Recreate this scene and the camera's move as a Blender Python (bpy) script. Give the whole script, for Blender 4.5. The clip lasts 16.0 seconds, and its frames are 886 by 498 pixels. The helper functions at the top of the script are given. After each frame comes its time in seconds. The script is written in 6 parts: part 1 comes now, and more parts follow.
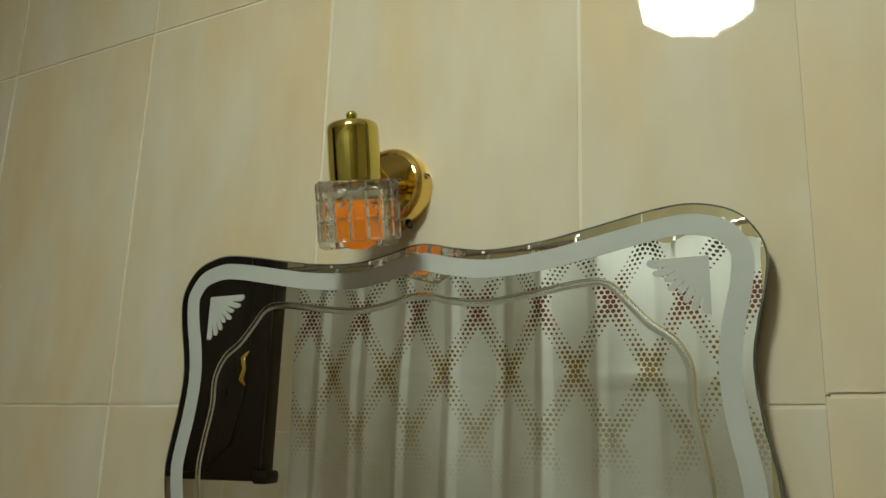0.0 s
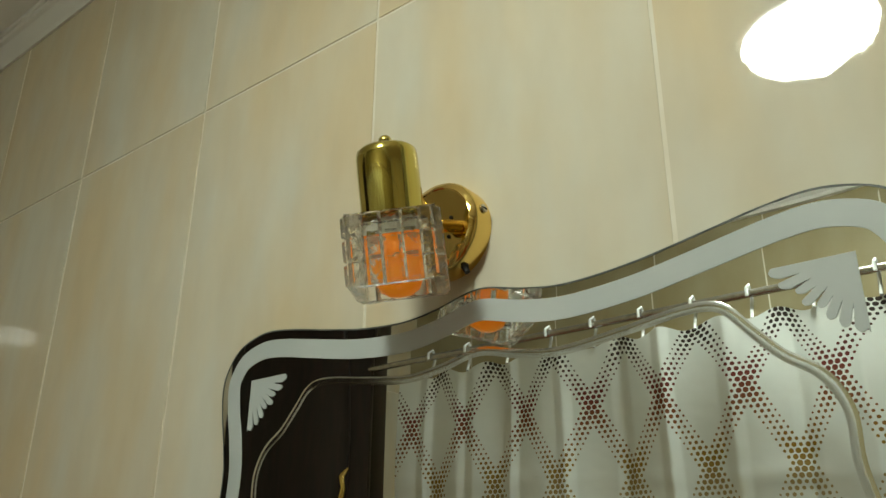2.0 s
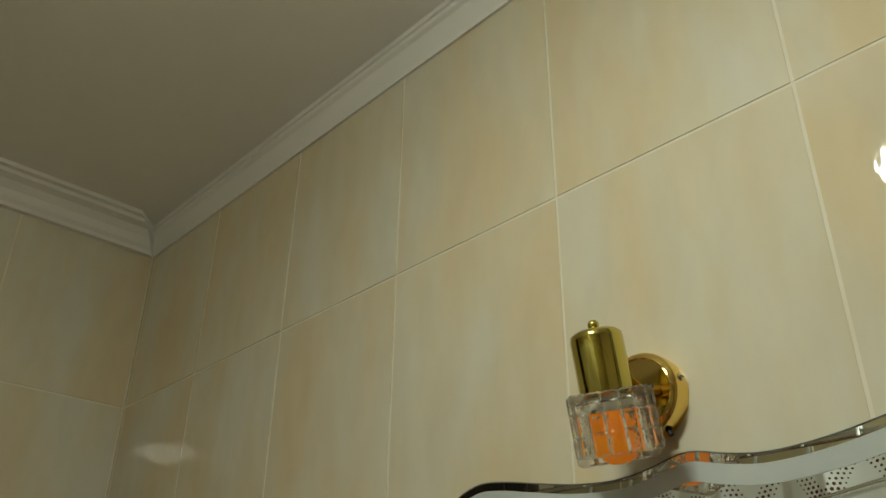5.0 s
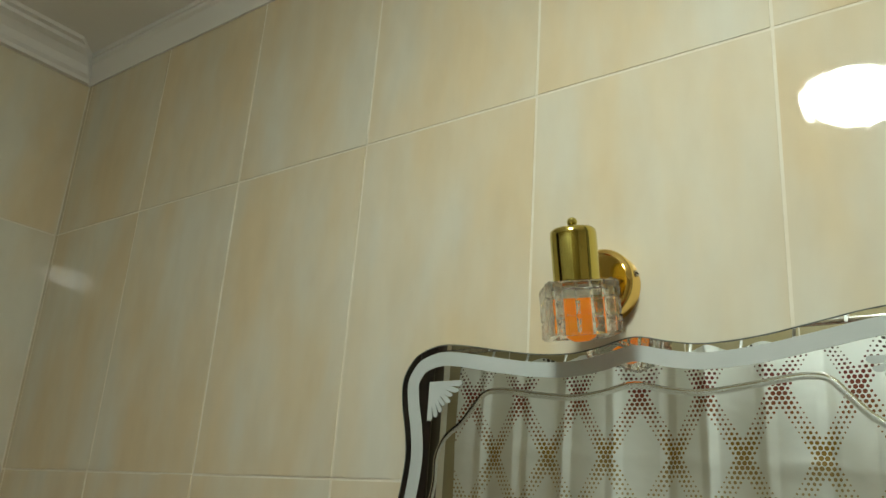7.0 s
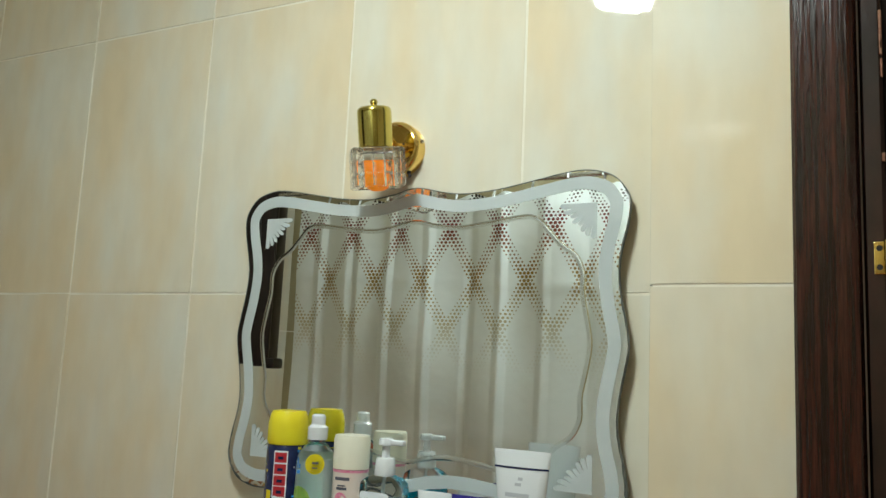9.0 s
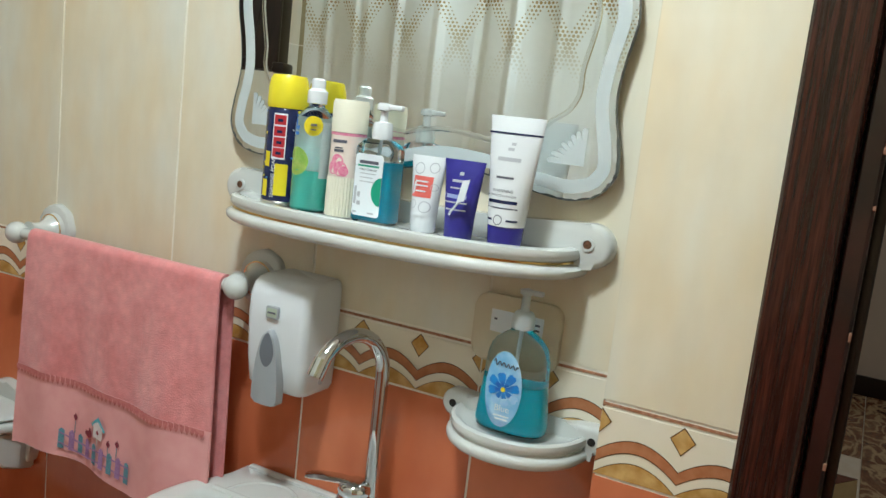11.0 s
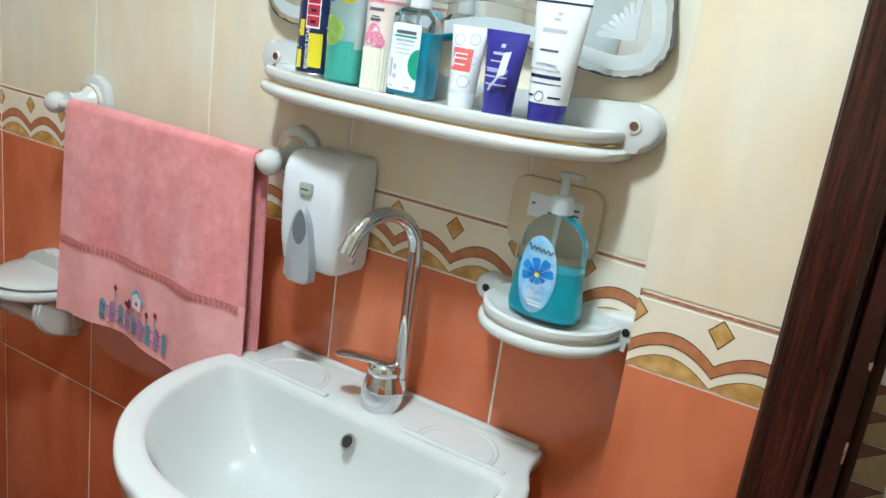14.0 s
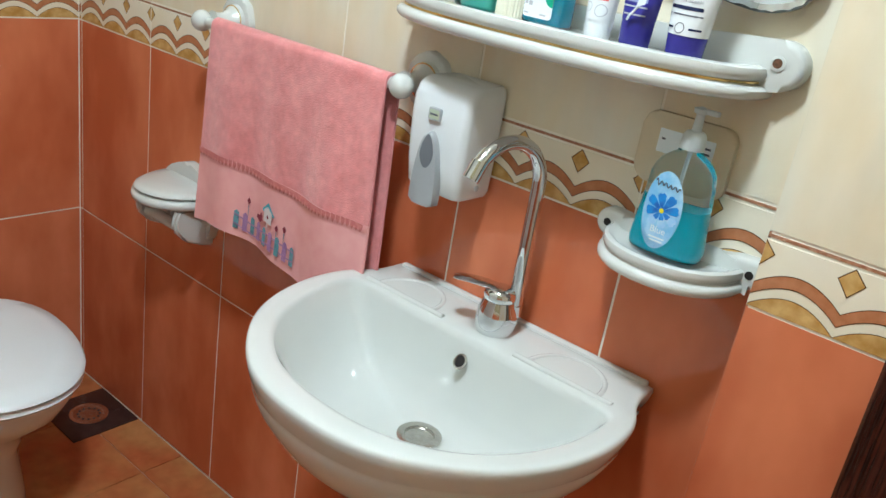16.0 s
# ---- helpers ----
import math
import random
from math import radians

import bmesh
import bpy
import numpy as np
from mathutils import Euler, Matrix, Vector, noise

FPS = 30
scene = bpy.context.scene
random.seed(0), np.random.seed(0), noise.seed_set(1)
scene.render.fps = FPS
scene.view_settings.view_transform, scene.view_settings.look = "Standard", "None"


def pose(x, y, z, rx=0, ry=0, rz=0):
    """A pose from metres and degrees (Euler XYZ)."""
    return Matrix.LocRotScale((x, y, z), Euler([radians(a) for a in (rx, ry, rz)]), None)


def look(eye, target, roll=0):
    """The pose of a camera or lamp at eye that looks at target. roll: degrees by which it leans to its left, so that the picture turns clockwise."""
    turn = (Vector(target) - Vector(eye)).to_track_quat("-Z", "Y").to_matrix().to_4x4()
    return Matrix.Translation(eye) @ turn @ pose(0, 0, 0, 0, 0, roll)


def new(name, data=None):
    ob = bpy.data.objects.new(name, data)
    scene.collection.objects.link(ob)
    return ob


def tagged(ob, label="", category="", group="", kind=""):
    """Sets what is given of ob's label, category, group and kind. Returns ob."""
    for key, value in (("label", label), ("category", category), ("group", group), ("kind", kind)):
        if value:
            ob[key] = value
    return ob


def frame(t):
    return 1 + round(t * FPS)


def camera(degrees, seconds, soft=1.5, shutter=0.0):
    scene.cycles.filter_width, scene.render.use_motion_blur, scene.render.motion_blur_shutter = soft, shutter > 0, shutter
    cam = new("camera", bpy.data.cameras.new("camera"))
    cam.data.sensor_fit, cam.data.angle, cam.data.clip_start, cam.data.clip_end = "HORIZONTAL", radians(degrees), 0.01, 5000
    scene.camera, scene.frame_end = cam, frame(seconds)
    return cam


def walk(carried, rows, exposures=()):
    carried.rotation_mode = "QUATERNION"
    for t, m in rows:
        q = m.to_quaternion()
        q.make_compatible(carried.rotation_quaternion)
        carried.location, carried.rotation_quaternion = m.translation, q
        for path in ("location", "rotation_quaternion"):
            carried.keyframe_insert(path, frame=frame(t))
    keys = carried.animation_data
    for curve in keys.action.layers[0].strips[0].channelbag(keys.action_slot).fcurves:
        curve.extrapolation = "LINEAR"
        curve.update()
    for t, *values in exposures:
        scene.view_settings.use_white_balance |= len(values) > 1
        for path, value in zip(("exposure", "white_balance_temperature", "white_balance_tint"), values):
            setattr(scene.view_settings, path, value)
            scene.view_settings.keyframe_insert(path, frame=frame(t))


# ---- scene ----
cam = camera(56.5, 16.0)
PATH = [
    (0, (0.572, -0.716, 1.642), (-0.394, 0.97, 2.115), 1.8),
    (0.5, (0.566, -0.598, 1.645), (-0.533, 0.972, 2.219), 1.5),
    (1, (0.55, -0.539, 1.639), (-0.632, 0.945, 2.273), 1.0),
    (1.5, (0.532, -0.527, 1.624), (-0.672, 0.926, 2.289), 0.4),
    (2, (0.528, -0.539, 1.618), (-0.637, 0.901, 2.373), 0.4),
    (2.5, (0.542, -0.569, 1.624), (-0.549, 0.869, 2.485), 0.0),
    (3, (0.569, -0.602, 1.646), (-0.482, 0.83, 2.565), 0.7),
    (3.5, (0.578, -0.614, 1.639), (-0.469, 0.769, 2.634), -0.4),
    (4, (0.564, -0.644, 1.648), (-0.53, 0.689, 2.662), 0.3),
    (4.5, (0.561, -0.661, 1.642), (-0.662, 0.543, 2.669), -0.2),
    (4.7, (0.56, -0.682, 1.647), (-0.705, 0.507, 2.638), 0.5),
    (6.8, (0.505, -0.85, 1.626), (-0.718, 0.588, 2.288), 4.4),
    (7, (0.53, -0.86, 1.629), (-0.644, 0.628, 2.269), 4.1),
    (7.5, (0.635, -0.924, 1.631), (-0.5, 0.616, 2.213), 3.5),
    (8, (0.721, -0.991, 1.62), (-0.401, 0.586, 2.123), 3.0),
    (8.5, (0.733, -1.064, 1.616), (-0.278, 0.614, 2.015), 2.4),
    (9, (0.755, -1.103, 1.576), (-0.153, 0.656, 1.857), 2.6),
    (9.2, (0.76, -1.111, 1.577), (-0.123, 0.671, 1.783), 2.5),
    (11.3, (0.781, -1.055, 1.444), (-0.125, 0.681, 1.041), 6.8),
    (11.5, (0.782, -1.034, 1.441), (-0.118, 0.687, 0.964), 6.9),
    (12, (0.776, -1.033, 1.426), (-0.07, 0.67, 0.805), 8.3),
    (12.5, (0.777, -1.03, 1.413), (-0.046, 0.658, 0.724), 9.7),
    (13, (0.776, -1.028, 1.414), (-0.077, 0.641, 0.718), 9.8),
    (13.5, (0.778, -1.029, 1.421), (-0.127, 0.633, 0.774), 9.1),
    (14, (0.783, -1.032, 1.426), (-0.174, 0.634, 0.87), 8.0),
    (14.5, (0.785, -1.034, 1.431), (-0.227, 0.616, 0.925), 7.5),
    (15, (0.783, -1.052, 1.43), (-0.3, 0.548, 0.916), 7.6),
    (15.5, (0.786, -1.065, 1.428), (-0.365, 0.46, 0.837), 8.3),
    (16, (0.785, -1.063, 1.413), (-0.338, 0.422, 0.683), 9.5),
]
EXPOSURES = [(0, -0.52, 7800, -1), (1, -0.58, 7500, -1), (2.0, -0.38, 7400, -1), (2.6, -0.69, 7600, -1), (3.5, -0.98, 7900, -1), (4.5, -0.82, 8000, -1), (7.0, -0.22, 7150, 0), (8.0, -0.27, 7000, 1), (8.5, -0.02, 6650, 2), (9, 0.24, 6450, 2), (11.5, 1.15, 5950, 6), (12.5, 1.42, 5600, 5), (14.5, 1.38, 5800, 6), (16, 1.36, 5850, 6)]
walk(cam, [(t, look(eye, target, roll)) for t, eye, target, roll in PATH], EXPOSURES)

# ---- world, lamp settings ----
U = 1.25  # one unit of the plan below, in metres
FLOOR = 0.02
LAMP_POWER = 100.0
world = bpy.data.worlds.new("world")
scene.world = world
world.use_nodes = True
world.node_tree.nodes["Background"].inputs[0].default_value = (0.9, 0.95, 1.0, 1)
world.node_tree.nodes["Background"].inputs[1].default_value = 0.05

# ---- materials ----
def srgb(r, g, b):
    f = lambda c: (c / 255 / 12.92) if c < 11 else ((c / 255 + 0.055) / 1.055) ** 2.4
    return (f(r), f(g), f(b), 1)


def mat(name, a, b=None, rough=0.4, metal=0.0, scale=10.0, stretch=(1, 1, 1), bump=0.0, bump_scale=40.0, rand=0.0,
        coat=0.0, trans=0.0, ior=1.45, emit=0.0, fine=0.0, fine_scale=150.0, rough_vary=0.0, sheen=0.0, sss=0.0, dist=0.002):
    m = bpy.data.materials.new(name)
    m.use_nodes = True
    nt = m.node_tree
    N, L = nt.nodes, nt.links
    p = N["Principled BSDF"]
    p.inputs["Roughness"].default_value = rough
    p.inputs["Metallic"].default_value = metal
    p.inputs["IOR"].default_value = ior
    p.inputs["Transmission Weight"].default_value = trans
    p.inputs["Coat Weight"].default_value = coat
    p.inputs["Coat Roughness"].default_value = 0.03
    p.inputs["Sheen Weight"].default_value = sheen
    if sss:
        p.inputs["Subsurface Weight"].default_value = sss
        p.inputs["Subsurface Radius"].default_value = (0.01, 0.008, 0.006)
    p.inputs["Base Color"].default_value = a
    if emit:
        p.inputs["Emission Color"].default_value = a
        p.inputs["Emission Strength"].default_value = emit
    tc = N.new("ShaderNodeTexCoord")
    mp = N.new("ShaderNodeMapping")
    mp.inputs["Scale"].default_value = stretch
    L.new(tc.outputs["Object"], mp.inputs["Vector"])
    if rand:
        info = N.new("ShaderNodeObjectInfo")
        mul = N.new("ShaderNodeVectorMath")
        mul.operation = "SCALE"
        mul.inputs[0].default_value = (31, 17, 23)
        L.new(info.outputs["Random"], mul.inputs["Scale"])
        L.new(mul.outputs[0], mp.inputs["Location"])
    if b is not None:
        n1 = N.new("ShaderNodeTexNoise")
        n1.inputs["Scale"].default_value = scale
        n1.inputs["Detail"].default_value = 4
        L.new(mp.outputs[0], n1.inputs["Vector"])
        ramp = N.new("ShaderNodeMapRange")
        ramp.inputs[1].default_value, ramp.inputs[2].default_value = 0.35, 0.68
        L.new(n1.outputs["Fac"], ramp.inputs[0])
        mix = N.new("ShaderNodeMix")
        mix.data_type = "RGBA"
        mix.inputs[6].default_value, mix.inputs[7].default_value = a, b
        L.new(ramp.outputs[0], mix.inputs[0])
        col = mix.outputs[2]
        if fine:
            n2 = N.new("ShaderNodeTexNoise")
            n2.inputs["Scale"].default_value = fine_scale
            n2.inputs["Detail"].default_value = 3
            L.new(mp.outputs[0], n2.inputs["Vector"])
            r2 = N.new("ShaderNodeMapRange")
            r2.inputs[1].default_value, r2.inputs[2].default_value = 0.3, 0.7
            r2.inputs[3].default_value, r2.inputs[4].default_value = 1 - fine, 1 + fine
            L.new(n2.outputs["Fac"], r2.inputs[0])
            vm = N.new("ShaderNodeVectorMath")
            vm.operation = "SCALE"
            L.new(col, vm.inputs[0])
            L.new(r2.outputs[0], vm.inputs["Scale"])
            col = vm.outputs[0]
        L.new(col, p.inputs["Base Color"])
        if rough_vary:
            r3 = N.new("ShaderNodeMapRange")
            r3.inputs[3].default_value, r3.inputs[4].default_value = rough, rough + rough_vary
            L.new(n1.outputs["Fac"], r3.inputs[0])
            L.new(r3.outputs[0], p.inputs["Roughness"])
    if bump:
        n3 = N.new("ShaderNodeTexNoise")
        n3.inputs["Scale"].default_value = bump_scale
        n3.inputs["Detail"].default_value = 3
        L.new(mp.outputs[0], n3.inputs["Vector"])
        bp = N.new("ShaderNodeBump")
        bp.inputs["Strength"].default_value = bump
        bp.inputs["Distance"].default_value = dist
        L.new(n3.outputs["Fac"], bp.inputs["Height"])
        L.new(bp.outputs[0], p.inputs["Normal"])
    return m


CREAM = mat("glazed_cream_tile", (0.755, 0.635, 0.44, 1), (0.745, 0.72, 0.62, 1), rough=0.025, scale=4.0, stretch=(2.0, 2.0, 0.75), rand=1, fine=0.03, fine_scale=14, bump=0.14, bump_scale=13, dist=0.003)
# cream tile again, with the shade behind the curtain put into its colour
CREAM_SHADED = mat("glazed_olive_tile", (0.40, 0.335, 0.19, 1), (0.46, 0.41, 0.27, 1), rough=0.05, scale=4.0, stretch=(2.0, 2.0, 0.75), rand=1, bump=0.1, bump_scale=12, dist=0.003)
ORANGE = mat("glazed_terracotta_tile", (0.53, 0.130, 0.052, 1), (0.66, 0.21, 0.098, 1), rough=0.06, scale=3.0, stretch=(1.8, 1.8, 0.9), rand=1, fine=0.05, fine_scale=6, bump=0.07, bump_scale=13, dist=0.003)
BAND = mat("glazed_border_tile", (0.80, 0.72, 0.56, 1), (0.83, 0.77, 0.64, 1), rough=0.12, scale=9, rand=1)
BAND_BROWN = mat("border_brown_glaze", (0.42, 0.16, 0.07, 1), (0.50, 0.21, 0.10, 1), rough=0.15, scale=60)
BAND_OCHRE = mat("border_ochre_glaze", (0.45, 0.24, 0.06, 1), (0.66, 0.42, 0.16, 1), rough=0.15, scale=45)
BAND_LINE = mat("border_dark_outline", (0.10, 0.05, 0.02, 1), rough=0.25)
ROPE = mat("border_rope_trim", (0.30, 0.12, 0.06, 1), (0.48, 0.27, 0.17, 1), rough=0.25, scale=160)
GROUT = mat("grout", (0.86, 0.82, 0.72, 1), (0.80, 0.73, 0.60, 1), rough=0.9, scale=20)
GROUT_LOW = mat("grout_lower", (0.62, 0.42, 0.30, 1), (0.50, 0.30, 0.20, 1), rough=0.9, scale=20)
# dark grey that stands in for the soft shade beside the pier
CORNER_SHADE = mat("corner_shade_grey", (0.30, 0.31, 0.26, 1), (0.22, 0.22, 0.18, 1), rough=0.9, scale=40)
PLASTER = mat("white_plaster", (0.87, 0.86, 0.84, 1), (0.90, 0.89, 0.87, 1), rough=0.8, scale=3, bump=0.1, bump_scale=30)
PORCELAIN = mat("white_porcelain", (0.635, 0.65, 0.625, 1), (0.60, 0.61, 0.585, 1), rough=0.06, scale=4, coat=0.4)
PORCELAIN_IVORY = mat("ivory_porcelain", (0.70, 0.69, 0.64, 1), (0.66, 0.64, 0.58, 1), rough=0.08, scale=5, coat=0.3)
CHROME = mat("chrome", (0.66, 0.67, 0.68, 1), rough=0.035, metal=1)
STEEL = mat("brushed_steel", (0.62, 0.60, 0.56, 1), (0.5, 0.48, 0.44, 1), rough=0.25, metal=1, scale=80)
BRASS = mat("polished_brass", (0.84, 0.60, 0.20, 1), rough=0.07, metal=1)
BRASS_CAP = mat("brass_lamp_cap", (0.60, 0.50, 0.14, 1), rough=0.10, metal=1)
GOLD = mat("gold_line", (0.80, 0.58, 0.22, 1), rough=0.2, metal=1)
DARK = mat("dark_hole", (0.015, 0.012, 0.01, 1), rough=0.6)
RUST = mat("rusty_screw", (0.20, 0.09, 0.05, 1), (0.08, 0.04, 0.02, 1), rough=0.6, scale=200, metal=0.3)
GLASS = mat("pressed_glass", (0.97, 0.98, 0.98, 1), rough=0.02, trans=1.0, ior=1.5, bump=0.6, bump_scale=170)
BULB = mat("orange_bulb_glass", (0.95, 0.30, 0.02, 1), (0.98, 0.10, 0.01, 1), rough=0.12, scale=26, coat=0.5, emit=0.35)
SILVER = mat("mirror_silver", (0.86, 0.89, 0.87, 1), rough=0.0, metal=1)
FROST = mat("frosted_mirror_band", (0.50, 0.55, 0.55, 1), (0.56, 0.60, 0.60, 1), rough=0.45, scale=12)
ETCH = mat("etched_mirror_line", (0.74, 0.77, 0.75, 1), rough=0.12, metal=1)
EDGE = mat("worn_mirror_edge", (0.05, 0.06, 0.055, 1), (0.14, 0.15, 0.14, 1), rough=0.35, scale=60)
WOOD = mat("dark_stained_wood", (0.010, 0.0032, 0.0025, 1), (0.052, 0.0135, 0.008, 1), rough=0.22, scale=14, stretch=(14, 14, 0.6), bump=0.9, bump_scale=22, fine=0.4, fine_scale=44, dist=0.0012)
RAW_WOOD = mat("chipped_raw_wood", (0.20, 0.07, 0.04, 1), (0.34, 0.18, 0.11, 1), rough=0.7, scale=120)
WOOD_RED = mat("thick_varnished_wood", (0.012, 0.005, 0.004, 1), (0.032, 0.010, 0.008, 1), rough=0.3, scale=30, stretch=(1, 1, 0.5), bump=0.6, bump_scale=90, dist=0.001, coat=0.2)
WOOD_BLACK = mat("black_wood", (0.007, 0.003, 0.002, 1), (0.016, 0.007, 0.005, 1), rough=0.42, scale=12, stretch=(8, 8, 1))
TOWEL = mat("pink_terry", (0.66, 0.195, 0.195, 1), (0.76, 0.275, 0.275, 1), rough=0.95, scale=24, bump=0.35, bump_scale=330, fine=0.08, fine_scale=70, sheen=0.6, dist=0.003)
TOWEL_FLAT = mat("pink_woven_border", (0.78, 0.36, 0.35, 1), (0.82, 0.41, 0.40, 1), rough=0.9, scale=30, bump=0.3, bump_scale=500, dist=0.001)
LACE = mat("rose_lace", (0.55, 0.15, 0.15, 1), (0.66, 0.24, 0.22, 1), rough=0.9, scale=200)
TH_TEAL = mat("teal_thread", (0.16, 0.33, 0.38, 1), (0.10, 0.24, 0.30, 1), rough=0.8, scale=300)
TH_PURPLE = mat("purple_thread", (0.32, 0.16, 0.34, 1), (0.42, 0.24, 0.44, 1), rough=0.8, scale=300)
TH_MAROON = mat("maroon_thread", (0.22, 0.03, 0.05, 1), rough=0.8)
TH_WHITE = mat("white_thread", (0.75, 0.68, 0.68, 1), rough=0.8)
TH_BLUE = mat("blue_thread", (0.12, 0.45, 0.55, 1), rough=0.8)
WHITE_PL = mat("white_plastic", (0.74, 0.76, 0.78, 1), (0.72, 0.74, 0.76, 1), rough=0.25, scale=6)
GREY_PL = mat("grey_plastic", (0.36, 0.38, 0.40, 1), (0.42, 0.44, 0.46, 1), rough=0.3, scale=8)
SMOKE_PL = mat("smoked_window", (0.16, 0.17, 0.19, 1), rough=0.1)
BEIGE_PL = mat("beige_plastic", (0.62, 0.52, 0.35, 1), (0.66, 0.57, 0.42, 1), rough=0.2, scale=9)
IVORY_PL = mat("ivory_plastic", (0.80, 0.76, 0.62, 1), rough=0.3)
YELLOW_PL = mat("yellow_plastic", (0.80, 0.68, 0.03, 1), (0.75, 0.60, 0.02, 1), rough=0.25, scale=20)
NAVY = mat("navy_print", (0.012, 0.016, 0.05, 1), (0.02, 0.03, 0.10, 1), rough=0.2, scale=60)
BLUE_PL = mat("deep_blue_plastic", (0.030, 0.025, 0.22, 1), (0.040, 0.035, 0.27, 1), rough=0.25, scale=30)
RED_PR = mat("red_print", (0.45, 0.02, 0.03, 1), rough=0.3)
CORAL = mat("coral_print", (0.70, 0.13, 0.11, 1), rough=0.4)
PINK_PR = mat("pink_print", (0.72, 0.16, 0.30, 1), (0.80, 0.36, 0.46, 1), rough=0.4, scale=260)
GREEN_PR = mat("green_print", (0.02, 0.33, 0.20, 1), rough=0.4)
LIME_PR = mat("lime_print", (0.35, 0.62, 0.10, 1), (0.55, 0.72, 0.20, 1), rough=0.4, scale=120)
PAPER = mat("white_label", (0.80, 0.84, 0.88, 1), rough=0.4)
INK = mat("grey_ink", (0.10, 0.10, 0.13, 1), rough=0.5)
INK_L = mat("light_ink", (0.45, 0.46, 0.50, 1), rough=0.5)
BLUE_PR = mat("blue_print", (0.03, 0.20, 0.62, 1), (0.02, 0.30, 0.75, 1), rough=0.4, scale=90)
SKY_PR = mat("pale_blue_print", (0.22, 0.52, 0.80, 1), (0.45, 0.68, 0.88, 1), rough=0.35, scale=50)
SKY_LIGHT = mat("light_blue_print", (0.45, 0.68, 0.90, 1), (0.30, 0.55, 0.85, 1), rough=0.4, scale=90)
PETAL_IN = mat("deep_blue_print", (0.02, 0.12, 0.50, 1), (0.05, 0.28, 0.70, 1), rough=0.4, scale=120)
CLEAR = mat("clear_plastic", (0.93, 0.96, 0.97, 1), rough=0.04, trans=1.0, ior=1.30)
TEAL_LIQ = mat("teal_liquid", (0.010, 0.46, 0.62, 1), (0.014, 0.54, 0.68, 1), rough=0.06, scale=12, coat=0.5)
TEAL_DK = mat("dark_teal_liquid", (0.008, 0.30, 0.46, 1), (0.010, 0.36, 0.52, 1), rough=0.08, scale=12, coat=0.4)
MINT_LIQ = mat("mint_liquid", (0.10, 0.66, 0.54, 1), (0.14, 0.72, 0.60, 1), rough=0.08, scale=12, coat=0.4)
MILKY = mat("milky_bottle", (0.70, 0.80, 0.79, 1), (0.76, 0.84, 0.83, 1), rough=0.12, scale=14, coat=0.4)
FROSTPL = mat("frosted_plastic", (0.72, 0.78, 0.80, 1), rough=0.35, trans=0.35)
FLOORT = mat("floor_tile", (0.40, 0.11, 0.04, 1), (0.46, 0.22, 0.08, 1), rough=0.12, scale=5, rand=1, fine=0.1, fine_scale=30)
SLATE = mat("dark_drain_plate", (0.035, 0.018, 0.016, 1), (0.05, 0.026, 0.023, 1), rough=0.25, scale=20)
HALL_CREAM = mat("hall_cream_tile", (0.45, 0.33, 0.15, 1), (0.36, 0.26, 0.11, 1), rough=0.2, scale=8, stretch=(3, 0.7, 1), rand=1)
HALL_BROWN = mat("hall_brown_tile", (0.13, 0.035, 0.025, 1), (0.18, 0.06, 0.04, 1), rough=0.2, scale=10, rand=1)
HALL_WALL = mat("hall_paint", (0.60, 0.54, 0.46, 1), (0.64, 0.58, 0.50, 1), rough=0.7, scale=4)
LAMP_GLOW = mat("lit_opal_glass", (0.92, 1.0, 1.0, 1), emit=LAMP_POWER)


